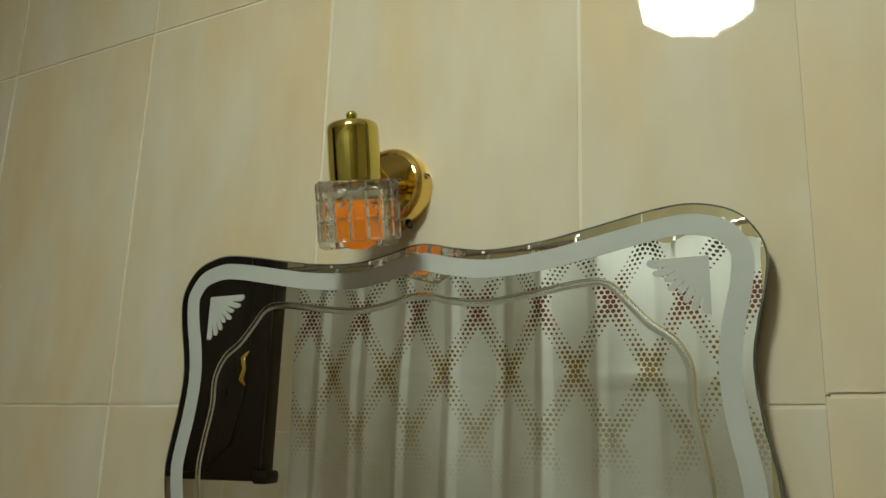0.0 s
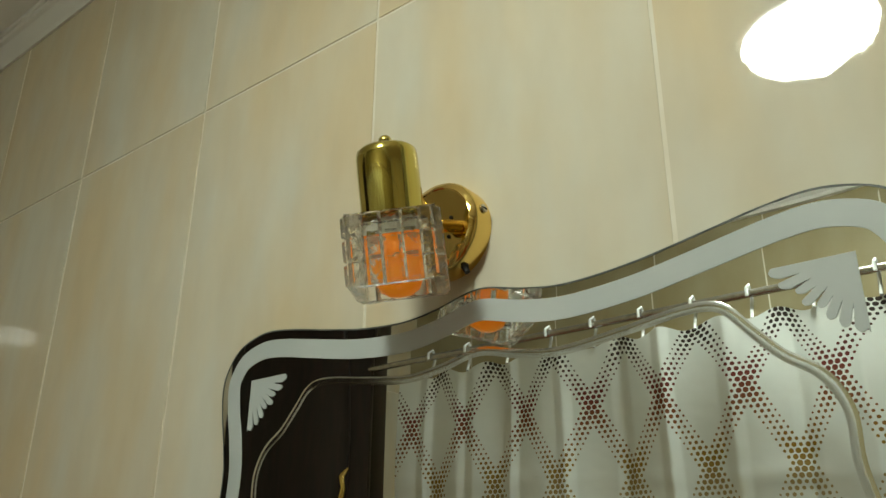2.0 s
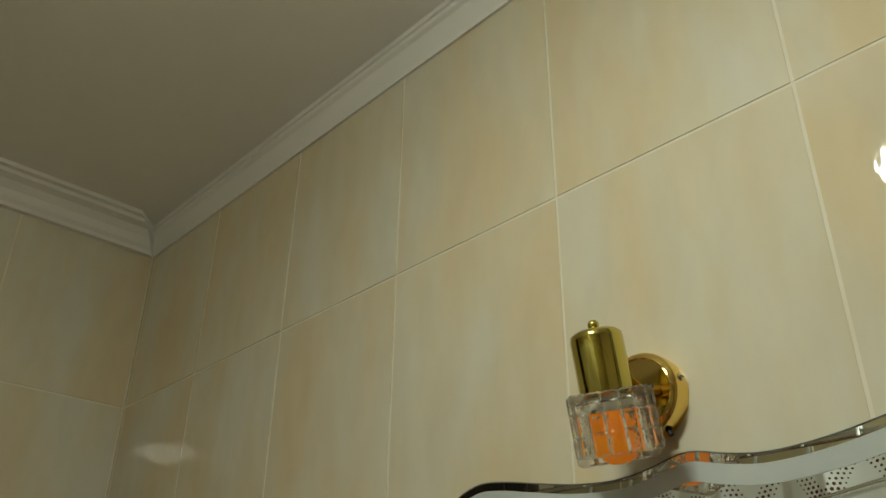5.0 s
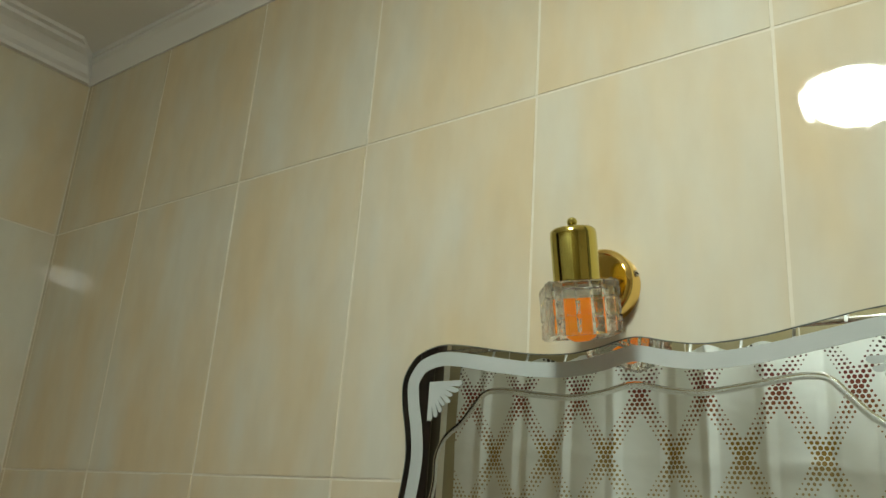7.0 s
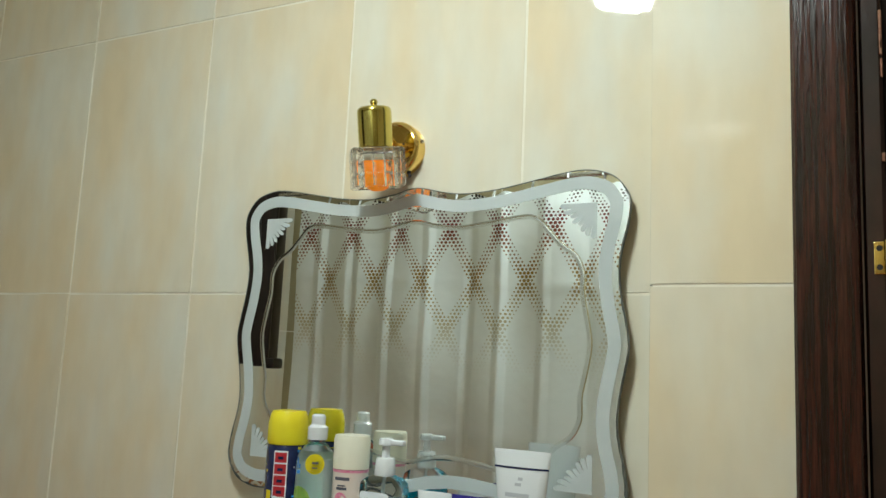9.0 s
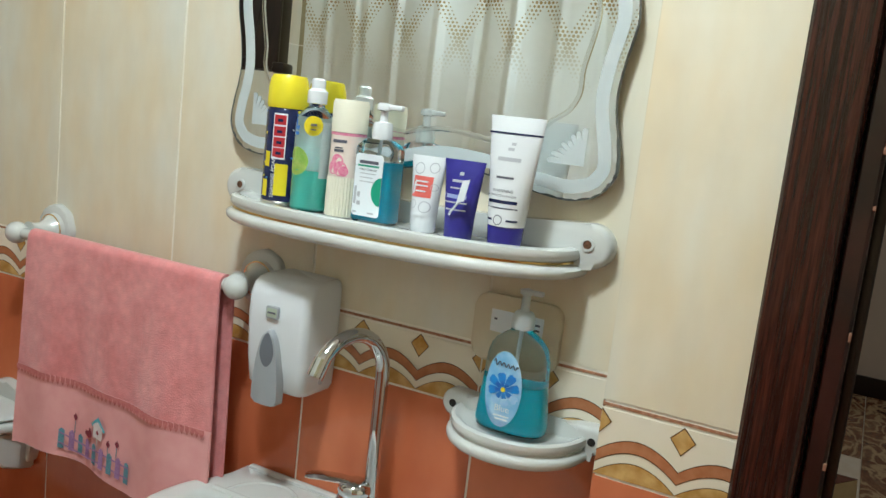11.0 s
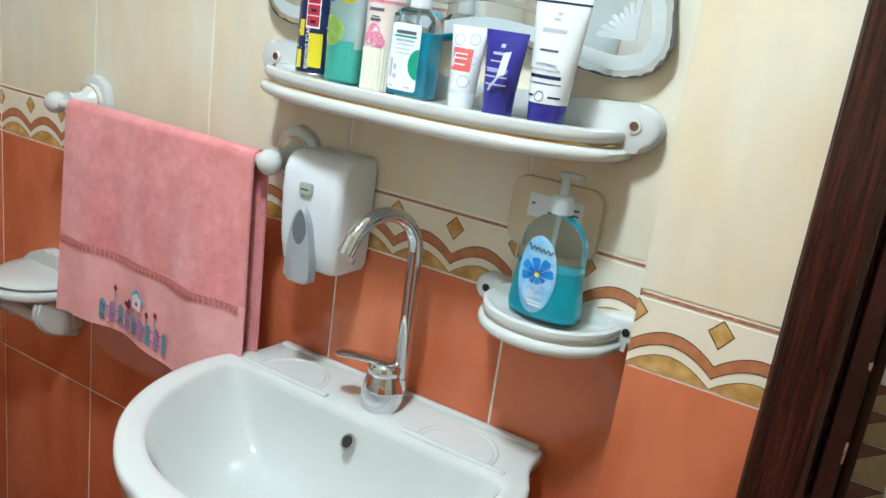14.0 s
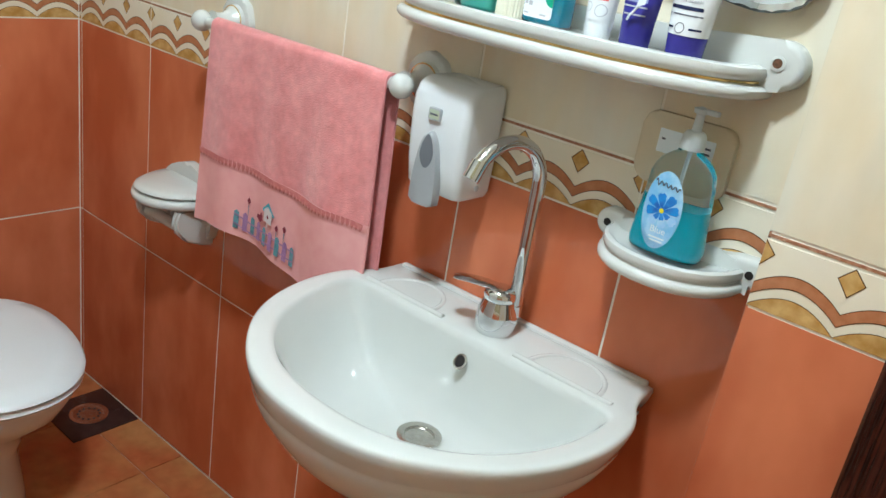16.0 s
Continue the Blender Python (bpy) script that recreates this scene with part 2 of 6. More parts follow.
def curtain_material():
    m = bpy.data.materials.new("printed_satin_curtain")
    m.use_nodes = True
    N, L = m.node_tree.nodes, m.node_tree.links
    p = N["Principled BSDF"]
    p.inputs["Roughness"].default_value = 0.42
    p.inputs["Sheen Weight"].default_value = 0.25
    uv = N.new("ShaderNodeUVMap")
    sep = N.new("ShaderNodeSeparateXYZ")
    L.new(uv.outputs[0], sep.inputs[0])

    def op(kind, a, b=None, clamp=False):
        n = N.new("ShaderNodeMath")
        n.operation, n.use_clamp = kind, clamp
        for i, v in enumerate((a, b)):
            if v is None:
                continue
            if isinstance(v, (int, float)):
                n.inputs[i].default_value = v
            else:
                L.new(v, n.inputs[i])
        return n.outputs[0]

    cell_w, cell_h, n = 0.126 * U, 0.222 * U, 14
    a = op("DIVIDE", sep.outputs[0], cell_w)
    b = op("DIVIDE", sep.outputs[1], cell_h)
    P, Q = op("ADD", a, b), op("SUBTRACT", a, b)

    def near(v):
        return op("ABSOLUTE", op("SUBTRACT", op("FRACT", op("ADD", v, 0.5)), 0.5))

    def grid(v):
        return op("SUBTRACT", op("FRACT", op("MULTIPLY", v, n)), 0.5)

    def snap(v):
        return op("DIVIDE", op("ADD", op("FLOOR", op("MULTIPLY", v, n)), 0.5), n)

    dp, dq = near(snap(P)), near(snap(Q))
    gp, gq = grid(P), grid(Q)
    dx = op("MULTIPLY", op("ADD", gp, gq), cell_w / 2 / n)
    dz = op("MULTIPLY", op("SUBTRACT", gp, gq), cell_h / 2 / n)
    d = op("SQRT", op("ADD", op("MULTIPLY", dx, dx), op("MULTIPLY", dz, dz)))

    def band(near_line, along):
        w = op("SUBTRACT", 1.0, op("POWER", op("DIVIDE", near_line, 0.165), 3), True)
        return op("MULTIPLY", w, op("SUBTRACT", 1.0, op("MULTIPLY", along, 1.0)))

    size = op("MAXIMUM", band(dp, dq), band(dq, dp))
    radius = op("MULTIPLY", size, 0.0043 * U)
    dot = op("MULTIPLY", op("SUBTRACT", radius, d), 2500, True)
    ramp = N.new("ShaderNodeValToRGB")
    height = N.new("ShaderNodeMapRange")
    height.inputs[1].default_value, height.inputs[2].default_value = 1.22 * U, 1.70 * U
    L.new(sep.outputs[1], height.inputs[0])
    L.new(height.outputs[0], ramp.inputs[0])
    r = ramp.color_ramp
    r.elements[0].position, r.elements[0].color = 0.0, (0.70, 0.68, 0.62, 1)
    r.elements[1].position, r.elements[1].color = 0.97, (0.02, 0.014, 0.014, 1)
    for pos, c in ((0.27, (0.52, 0.45, 0.28, 1)), (0.50, (0.30, 0.17, 0.012, 1)), (0.60, (0.24, 0.09, 0.02, 1)), (0.73, (0.17, 0.022, 0.016, 1)), (0.86, (0.03, 0.016, 0.014, 1))):
        e = r.elements.new(pos)
        e.color = c
    fade = N.new("ShaderNodeMapRange")
    fade.inputs[1].default_value, fade.inputs[2].default_value = 1.24 * U, 1.36 * U
    L.new(sep.outputs[1], fade.inputs[0])
    mix = N.new("ShaderNodeMix")
    mix.data_type = "RGBA"
    mix.inputs[6].default_value = (0.83, 0.87, 0.88, 1)
    L.new(ramp.outputs[0], mix.inputs[7])
    L.new(op("MULTIPLY", dot, fade.outputs[0]), mix.inputs[0])
    L.new(mix.outputs[2], p.inputs["Base Color"])
    nz = N.new("ShaderNodeTexNoise")
    nz.inputs["Scale"].default_value = 14
    tc = N.new("ShaderNodeTexCoord")
    L.new(tc.outputs["Object"], nz.inputs["Vector"])
    bp = N.new("ShaderNodeBump")
    bp.inputs["Strength"].default_value = 0.35
    bp.inputs["Distance"].default_value = 0.01
    L.new(nz.outputs["Fac"], bp.inputs["Height"])
    L.new(bp.outputs[0], p.inputs["Normal"])
    through_cloth = N.new("ShaderNodeBsdfTranslucent")
    L.new(mix.outputs[2], through_cloth.inputs["Color"])
    blend = N.new("ShaderNodeMixShader")
    blend.inputs[0].default_value = 0.30
    L.new(p.outputs[0], blend.inputs[1])
    L.new(through_cloth.outputs[0], blend.inputs[2])
    L.new(blend.outputs[0], N["Material Output"].inputs["Surface"])
    return m


CURTAIN = curtain_material()


def marble_material():
    """Brown stone crossed by thin pale veins, different on each slab."""
    m = mat("veined_marble", (0.16, 0.065, 0.04, 1), (0.30, 0.16, 0.08, 1), rough=0.15, scale=5, stretch=(1.4, 0.7, 1), rand=1, fine=0.3, fine_scale=40)
    N, L = m.node_tree.nodes, m.node_tree.links
    p = N["Principled BSDF"]
    ground = p.inputs["Base Color"].links[0].from_socket
    noise_v = N.new("ShaderNodeTexNoise")
    noise_v.inputs["Scale"].default_value, noise_v.inputs["Detail"].default_value, noise_v.inputs["Distortion"].default_value = 4.5, 5, 1.6
    mapping = next(n for n in N if n.bl_idname == "ShaderNodeMapping")
    L.new(mapping.outputs[0], noise_v.inputs["Vector"])
    ramp = N.new("ShaderNodeValToRGB")
    r = ramp.color_ramp
    r.elements[0].position, r.elements[0].color = 0.44, (0, 0, 0, 1)
    r.elements[1].position, r.elements[1].color = 0.60, (0, 0, 0, 1)
    for pos, v in ((0.485, 1.0), (0.515, 1.0), (0.545, 0.25)):
        e = r.elements.new(pos)
        e.color = (v, v, v, 1)
    L.new(noise_v.outputs["Fac"], ramp.inputs[0])
    mix = N.new("ShaderNodeMix")
    mix.data_type = "RGBA"
    mix.inputs[7].default_value = (0.58, 0.44, 0.26, 1)
    L.new(ramp.outputs[0], mix.inputs[0])
    L.new(ground, mix.inputs[6])
    L.new(mix.outputs[2], p.inputs["Base Color"])
    return m


MARBLE = marble_material()

# ---- mesh helpers ----
def thing(name, base, label, category, group="", kind=""):
    """An empty at the base of a thing (plan units)."""
    ob = new(name)
    ob.empty_display_size = 0.02
    ob.location = Vector(base) * U
    return tagged(ob, label, category, group, kind)


def finish(name, bm, mats, smooth=40):
    me = bpy.data.meshes.new(name)
    bmesh.ops.recalc_face_normals(bm, faces=bm.faces)
    bm.to_mesh(me)
    bm.free()
    me.transform(Matrix.Scale(U, 4))
    for m in (mats if isinstance(mats, (list, tuple)) else [mats]):
        me.materials.append(m)
    if smooth:
        me.shade_smooth()
        me.set_sharp_from_angle(angle=radians(smooth))
    return me


def world_of(ob):
    m = Matrix.Translation(ob.location) @ ob.rotation_euler.to_matrix().to_4x4()
    return world_of(ob.parent) @ ob.matrix_parent_inverse @ m if ob.parent else m


def part(name, bm, material, parent=None, label="", smooth=40):
    """Links a bmesh, drawn in plan units at its final place, as one mesh object under parent."""
    ob = new(name, finish(name, bm, material, smooth))
    if parent:
        ob.parent = parent
        ob.matrix_parent_inverse = world_of(parent).inverted()
    return tagged(ob, label)


def piece(name, me, loc, parent, turn=0):
    """An object on shared mesh data at a plan place."""
    ob = new(name, me)
    ob.location = Vector(loc) * U
    ob.rotation_euler = (0, 0, radians(turn))
    ob.parent = parent
    ob.matrix_parent_inverse = world_of(parent).inverted()
    return ob


def box(bm, x0, x1, y0, y1, z0, z1, bevel=0.0, seg=2):
    m = Matrix.Translation(((x0 + x1) / 2, (y0 + y1) / 2, (z0 + z1) / 2)) @ Matrix.Diagonal((x1 - x0, y1 - y0, z1 - z0, 1))
    vs = bmesh.ops.create_cube(bm, size=1, matrix=m)["verts"]
    if bevel:
        es = list({e for v in vs for e in v.link_edges})
        bmesh.ops.bevel(bm, geom=es, offset=bevel, segments=seg, affect="EDGES", profile=0.5)
    return bm


def rod(bm, p0, p1, r0, r1=None, seg=24):
    p0, p1 = Vector(p0), Vector(p1)
    d = p1 - p0
    m = Matrix.Translation((p0 + p1) / 2) @ d.to_track_quat("Z", "Y").to_matrix().to_4x4()
    bmesh.ops.create_cone(bm, cap_ends=True, segments=seg, radius1=r0, radius2=r0 if r1 is None else r1, depth=d.length, matrix=m)
    return bm


def ball(bm, c, r, sx=1, sy=1, sz=1, seg=24):
    bmesh.ops.create_uvsphere(bm, u_segments=seg, v_segments=seg // 2, radius=r, matrix=Matrix.Translation(c) @ Matrix.Diagonal((sx, sy, sz, 1)))
    return bm


def loft(bm, rings, close=True, cap0=False, cap1=False):
    """Joins rings of points into a skin."""
    vr = [[bm.verts.new(p) for p in ring] for ring in rings]
    k = len(vr[0])
    for a, b in zip(vr, vr[1:]):
        for i in range(k if close else k - 1):
            j = (i + 1) % k
            bm.faces.new((a[i], a[j], b[j], b[i]))
    if cap0:
        bm.faces.new(list(reversed(vr[0])))
    if cap1:
        bm.faces.new(vr[-1])
    return bm


def lathe(bm, c, profile, seg=32, axis="z", sx=1.0, sy=1.0):
    rings = []
    for r, h in profile:
        ring = []
        for i in range(seg):
            a = 2 * math.pi * i / seg
            u, v = r * math.cos(a) * sx, r * math.sin(a) * sy
            ring.append((c[0] + u, c[1] + v, c[2] + h) if axis == "z" else (c[0] + u, c[1] - h, c[2] + v))
        rings.append(ring)
    return loft(bm, rings, True, profile[0][0] > 1e-6, profile[-1][0] > 1e-6)


def tube(bm, pts, r, seg=16):
    pts = [Vector(p) for p in pts]
    rings = []
    side = None
    for i, p in enumerate(pts):
        d = (pts[min(i + 1, len(pts) - 1)] - pts[max(i - 1, 0)]).normalized()
        if side is None:
            side = d.orthogonal().normalized()
        side = (side - d * side.dot(d)).normalized()
        up = d.cross(side)
        rr = r[i] if isinstance(r, (list, tuple)) else r
        rings.append([p + (side * math.cos(2 * math.pi * k / seg) + up * math.sin(2 * math.pi * k / seg)) * rr for k in range(seg)])
    return loft(bm, rings, True, True, True)


def smooth_curve(pts, per=6, closed=True):
    out, n = [], len(pts)
    P = [Vector(p) for p in pts]
    for i in range(n if closed else n - 1):
        g = lambda k: P[k % n] if closed else P[max(0, min(n - 1, k))]
        a, b, c, d = g(i - 1), g(i), g(i + 1), g(i + 2)
        for s in range(per):
            t = s / per
            out.append(0.5 * ((2 * b) + (c - a) * t + (2 * a - 5 * b + 4 * c - d) * t * t + (3 * b - a - 3 * c + d) * t ** 3))
    if not closed:
        out.append(P[-1])
    return out


def plate(bm, poly, y0, y1, bevel=0.0, seg=2):
    """A flat body with outline poly (x, z), between y0 (back) and y1 (front)."""
    back = [bm.verts.new((p[0], y0, p[1])) for p in poly]
    front = [bm.verts.new((p[0], y1, p[1])) for p in poly]
    n = len(poly)
    for i in range(n):
        bm.faces.new((back[i], back[(i + 1) % n], front[(i + 1) % n], front[i]))
    bm.faces.new(back)
    f = bm.faces.new(front)
    if bevel:
        bmesh.ops.bevel(bm, geom=list(f.edges), offset=bevel, segments=seg, affect="EDGES", profile=0.5)
    return bm


def offset_in(poly, d):
    """A closed outline moved inwards by d."""
    n, out = len(poly), []
    area = sum(poly[i][0] * poly[(i + 1) % n][1] - poly[(i + 1) % n][0] * poly[i][1] for i in range(n))
    s = 1 if area > 0 else -1
    for i in range(n):
        t = (Vector(poly[(i + 1) % n]) - Vector(poly[i - 1])).normalized()
        out.append(Vector((poly[i][0] - t.y * d * s, poly[i][1] + t.x * d * s)))
    return out


def ring_strip(bm, outer, inner, y0, y1):
    """A flat closed band between two outlines, y1 in front."""
    loft(bm, [[(p[0], y0, p[1]) for p in outer], [(p[0], y1, p[1]) for p in outer], [(p[0], y1, p[1]) for p in inner], [(p[0], y0, p[1]) for p in inner]])
    return bm


def flat(bm, poly, y, axis="y"):
    bm.faces.new([bm.verts.new((p[0], y, p[1])) for p in poly])
    return bm


def rounded(x0, x1, z0, z1, r, k=5):
    out = []
    for cx, cz, a0 in ((x1 - r, z1 - r, 0), (x0 + r, z1 - r, 90), (x0 + r, z0 + r, 180), (x1 - r, z0 + r, 270)):
        for i in range(k + 1):
            a = radians(a0 + 90 * i / k)
            out.append((cx + r * math.cos(a), cz + r * math.sin(a)))
    return out


def lettering(name, text, size, m, material, parent, label=""):
    """Raised letters of the built-in font; m places the middle of the line (metres), facing its local z."""
    cu = bpy.data.curves.new(name, "FONT")
    cu.body, cu.size, cu.align_x, cu.align_y = text, size, "CENTER", "CENTER"
    cu.extrude = 0.0001
    tmp = bpy.data.objects.new(name, cu)
    me = bpy.data.meshes.new_from_object(tmp)
    bpy.data.objects.remove(tmp)
    me.name = name
    me.transform(m)
    me.materials.clear()
    me.materials.append(material)
    ob = new(name, me)
    ob.parent = parent
    ob.matrix_parent_inverse = world_of(parent).inverted()
    return tagged(ob, label)


# ---- structure ----
LEFT, EDGE_X, PIER_Y, FRAME_X = -1.020, 0.4135, -0.063, 0.5470
TOP, CEIL, BACK, RIGHT = 2.066, 2.126, -1.25, 1.45
Z_ORANGE, Z_BAND, Z_ROPE, Z_CREAM, Z_R0, Z_R1 = 0.431, 0.837, 0.9095, 0.916, 1.347, 1.760

bm = bmesh.new(); box(bm, LEFT - 0.1, EDGE_X, 0.0008, 0.12, 0.0, CEIL)
wall_main = tagged(part("wall_main", bm, GROUT), "cream and terracotta tiled bathroom wall behind the basin", "wall", kind="structure")
bm = bmesh.new(); box(bm, EDGE_X + 0.003, FRAME_X + 0.055, PIER_Y + 0.0008, 0.12, 0.0, CEIL)
wall_pier = tagged(part("wall_pier", bm, GROUT), "tiled pier beside the door frame", "wall", kind="structure")
bm = bmesh.new(); box(bm, LEFT - 0.12, LEFT - 0.0008, BACK, 0.0035, 0.0, CEIL)
wall_left = tagged(part("wall_left", bm, GROUT), "tiled side wall behind the toilet", "wall", kind="structure")
bm = bmesh.new(); box(bm, LEFT - 0.12, RIGHT + 0.1, BACK - 0.1, BACK - 0.0008, 0.0, CEIL)
wall_back = tagged(part("wall_back", bm, GROUT), "olive and terracotta tiled wall behind the shower curtain", "wall", kind="structure")
bm = bmesh.new(); box(bm, RIGHT, RIGHT + 0.1, BACK, 0.0, 0.0, CEIL)
tagged(part("wall_right", bm, CREAM), "plain cream wall closing the bathroom", "wall", kind="structure")
bm = bmesh.new(); box(bm, FRAME_X + 0.03, RIGHT, PIER_Y, 0.12, 1.78, CEIL)
tagged(part("wall_over_door", bm, CREAM), "cream wall above the doorway", "wall", kind="structure")
bm = bmesh.new(); box(bm, 1.28, RIGHT, PIER_Y, 0.12, 0.0, 1.78)
tagged(part("wall_beside_door", bm, CREAM), "cream wall beside the doorway", "wall", kind="structure")
bm = bmesh.new(); box(bm, LEFT - 0.12, RIGHT + 0.1, BACK - 0.1, 0.12, CEIL, CEIL + 0.06)
tagged(part("ceiling", bm, PLASTER), "smooth white plaster ceiling", "ceiling", kind="structure")
bm = bmesh.new(); box(bm, LEFT - 0.12, RIGHT + 0.1, BACK - 0.1, 0.12, FLOOR - 0.08, FLOOR - 0.003)
floor = tagged(part("floor", bm, GROUT_LOW), "glossy brown and orange tiled bathroom floor", "floor", kind="structure")

# cornice: a stepped plaster moulding round the ceiling
def cornice(name, p0, p1, inward, label, deep=1.0):
    prof = [(0.0, 0.0), (0.012, 0.0), (0.012, 0.008), (0.018, 0.014), (0.022, 0.028), (0.034, 0.040), (0.050, 0.044), (0.050, 0.052), (0.062, 0.052), (0.062, 0.0605), (0.0, 0.0605)]
    bm = bmesh.new()
    d = (Vector(p1) - Vector(p0)).normalized()
    w = Vector(inward)
    rings = []
    for p, s in ((Vector(p0), 1), (Vector(p1), -1)):
        rings.append([p + w * a + d * s * a + Vector((0, 0, TOP + h)) for a, h in [(q * deep, hh) for q, hh in prof]])
    loft(bm, rings, True, True, True)
    return tagged(part(name, bm, PLASTER, smooth=25), label, "cornice", kind="structure")


cornice("trim_cornice_main", (LEFT, 0.0, 0), (EDGE_X + 0.06, 0.0, 0), (0, -1, 0), "shallow white plaster bead above the cream tiles", 0.3)
cornice("trim_cornice_left", (LEFT, BACK, 0), (LEFT, 0.0, 0), (1, 0, 0), "white moulded plaster cornice along the side wall")
cornice("trim_cornice_back", (LEFT, BACK, 0), (RIGHT, BACK, 0), (0, 1, 0), "white moulded plaster cornice on the far wall")
cornice("trim_cornice_pier", (EDGE_X, PIER_Y, 0), (RIGHT, PIER_Y, 0), (0, -1, 0), "white moulded plaster cornice over the pier and door")

# ---- doorway and hall ----
def doorway():
    door = thing("door_1", (FRAME_X, PIER_Y, FLOOR), "dark stained worn wooden door frame with chipped varnish", "door frame", kind="structure")
    y = PIER_Y
    fx = FRAME_X
    prof = [(fx + a, b) for a, b in ((0.0, 0.0), (0.0, -0.016), (0.003, -0.020), (0.010, -0.021), (0.048, -0.022), (0.053, -0.019), (0.056, -0.012), (0.056, 0.0))]
    bm = bmesh.new()
    loft(bm, [[(a, y + b, FLOOR) for a, b in prof], [(a, y + b, 1.80) for a, b in prof]], True, True, True)
    part("architrave", bm, WOOD, door, "dark brown stained wood with open grain", smooth=30)
    prof = [(fx + a, b) for a, b in ((0.0575, 0.0), (0.0575, -0.006), (0.060, -0.009), (0.073, -0.010), (0.076, -0.007), (0.076, 0.19), (0.0575, 0.19))]
    bm = bmesh.new()
    loft(bm, [[(a, y + b, FLOOR) for a, b in prof], [(a, y + b, 1.79) for a, b in prof]], True, True, True)
    jamb = part("jamb", bm, WOOD_RED, door, "reddish black jamb with bubbled thick varnish", smooth=30)
    bm = bmesh.new(); box(bm, fx + 0.0762, fx + 0.086, y + 0.012, y + 0.17, FLOOR, 1.78, 0.002)
    part("door_stop", bm, WOOD_BLACK, door)
    hinge = bmesh.new()
    box(hinge, fx + 0.0650, fx + 0.0755, y - 0.0125, y - 0.0095, 1.357, 1.386, 0.0008)
    rod(hinge, (fx + 0.0757, y - 0.012, 1.356), (fx + 0.0757, y - 0.012, 1.387), 0.003, seg=12)
    h = part("hinge", hinge, BRASS, jamb, "small brass hinge")
    for z in (1.363, 1.380):
        b2 = bmesh.new(); rod(b2, (fx + 0.0695, y - 0.0135, z), (fx + 0.0695, y - 0.0122, z), 0.0026, seg=10)
        part("screw", b2, DARK, jamb)
    chip = random.Random(5)
    for k in range(16):
        z, h = chip.uniform(0.5, 1.6), chip.uniform(0.004, 0.022)
        bm = bmesh.new(); box(bm, fx + 0.0735 + chip.uniform(0, 0.001), fx + 0.0765, y - 0.0100, y - 0.0060, z, z + h, 0.0005, 1)
        part("varnish_chip", bm, RAW_WOOD, jamb, "pale chipped varnish")
    bm = bmesh.new(); box(bm, FRAME_X, 1.30, y - 0.02, y + 0.0, 1.74, 1.80, 0.003)
    part("head", bm, WOOD, door)
    bm = bmesh.new(); box(bm, 1.235, 1.30, y - 0.02, y + 0.18, FLOOR, 1.74, 0.003)
    part("far_jamb", bm, WOOD, door)


doorway()
bm = bmesh.new(); box(bm, -0.2, 2.6, 0.12, 3.9, FLOOR - 0.08, FLOOR - 0.003)
hall_floor = tagged(part("floor_hall", bm, GROUT), "veined marble hall floor with a brown and cream triangle border", "floor", kind="structure")
bm = bmesh.new(); box(bm, -0.2, 2.6, 3.85, 3.95, FLOOR, 2.3)
tagged(part("wall_hall_far", bm, HALL_WALL), "beige painted wall at the end of the hall", "wall", kind="structure")
bm = bmesh.new(); box(bm, -0.2, 0.0, 0.12, 3.85, FLOOR, 2.3)
tagged(part("wall_hall_side", bm, HALL_WALL), "beige painted hall wall", "wall", kind="structure")
bm = bmesh.new(); box(bm, 2.5, 2.6, 0.12, 3.85, FLOOR, 2.3)
tagged(part("wall_hall_right", bm, HALL_WALL), "beige painted hall wall beyond the doorway", "wall", kind="structure")
bm = bmesh.new(); box(bm, -0.2, 2.6, 0.12, 3.95, 2.3, 2.36)
tagged(part("ceiling_hall", bm, PLASTER), "white hall ceiling", "ceiling", kind="structure")
bm = bmesh.new(); box(bm, 0.0, 2.5, 3.825, 3.85, FLOOR, FLOOR + 0.10, 0.003)
tagged(part("baseboard", bm, WOOD_BLACK), "dark brown baseboard at the end of the hall", "baseboard", kind="structure")
# unseen area light, added to brighten the hall
fill_light = bpy.data.lights.new("hall_daylight", "AREA")
fill_light.energy, fill_light.size, fill_light.color = 6.5, 1.2, (1.0, 0.93, 0.84)
new("hall_daylight", fill_light).matrix_world = look((1.9 * U, 2.4 * U, 2.2 * U), (1.0 * U, 2.2 * U, 0))


# ---- ceiling lamp ----
def ceiling_lamp():
    x, y, r = 0.2115, -0.660, 0.087
    lamp = thing("ceiling_light", (x, y, CEIL), "round white surface-mounted ceiling light, switched on", "ceiling light")
    bm = bmesh.new(); lathe(bm, (x, y, CEIL), [(0.001, 0.0), (r - 0.004, 0.0), (r + 0.002, -0.006), (r + 0.006, -0.0910), (r + 0.004, -0.0945), (0.001, -0.095)], 56)
    part("housing", bm, WHITE_PL, lamp, "white round housing")
    bm = bmesh.new(); lathe(bm, (x, y, CEIL), [(0.001, -0.0954), (r - 0.001, -0.0954), (r, -0.0980), (r - 0.003, -0.1150), (r - 0.014, -0.1220), (r - 0.040, -0.1260), (0.001, -0.1280)], 56)
    part("diffuser", bm, LAMP_GLOW, lamp, "glowing white opal diffuser")


ceiling_lamp()


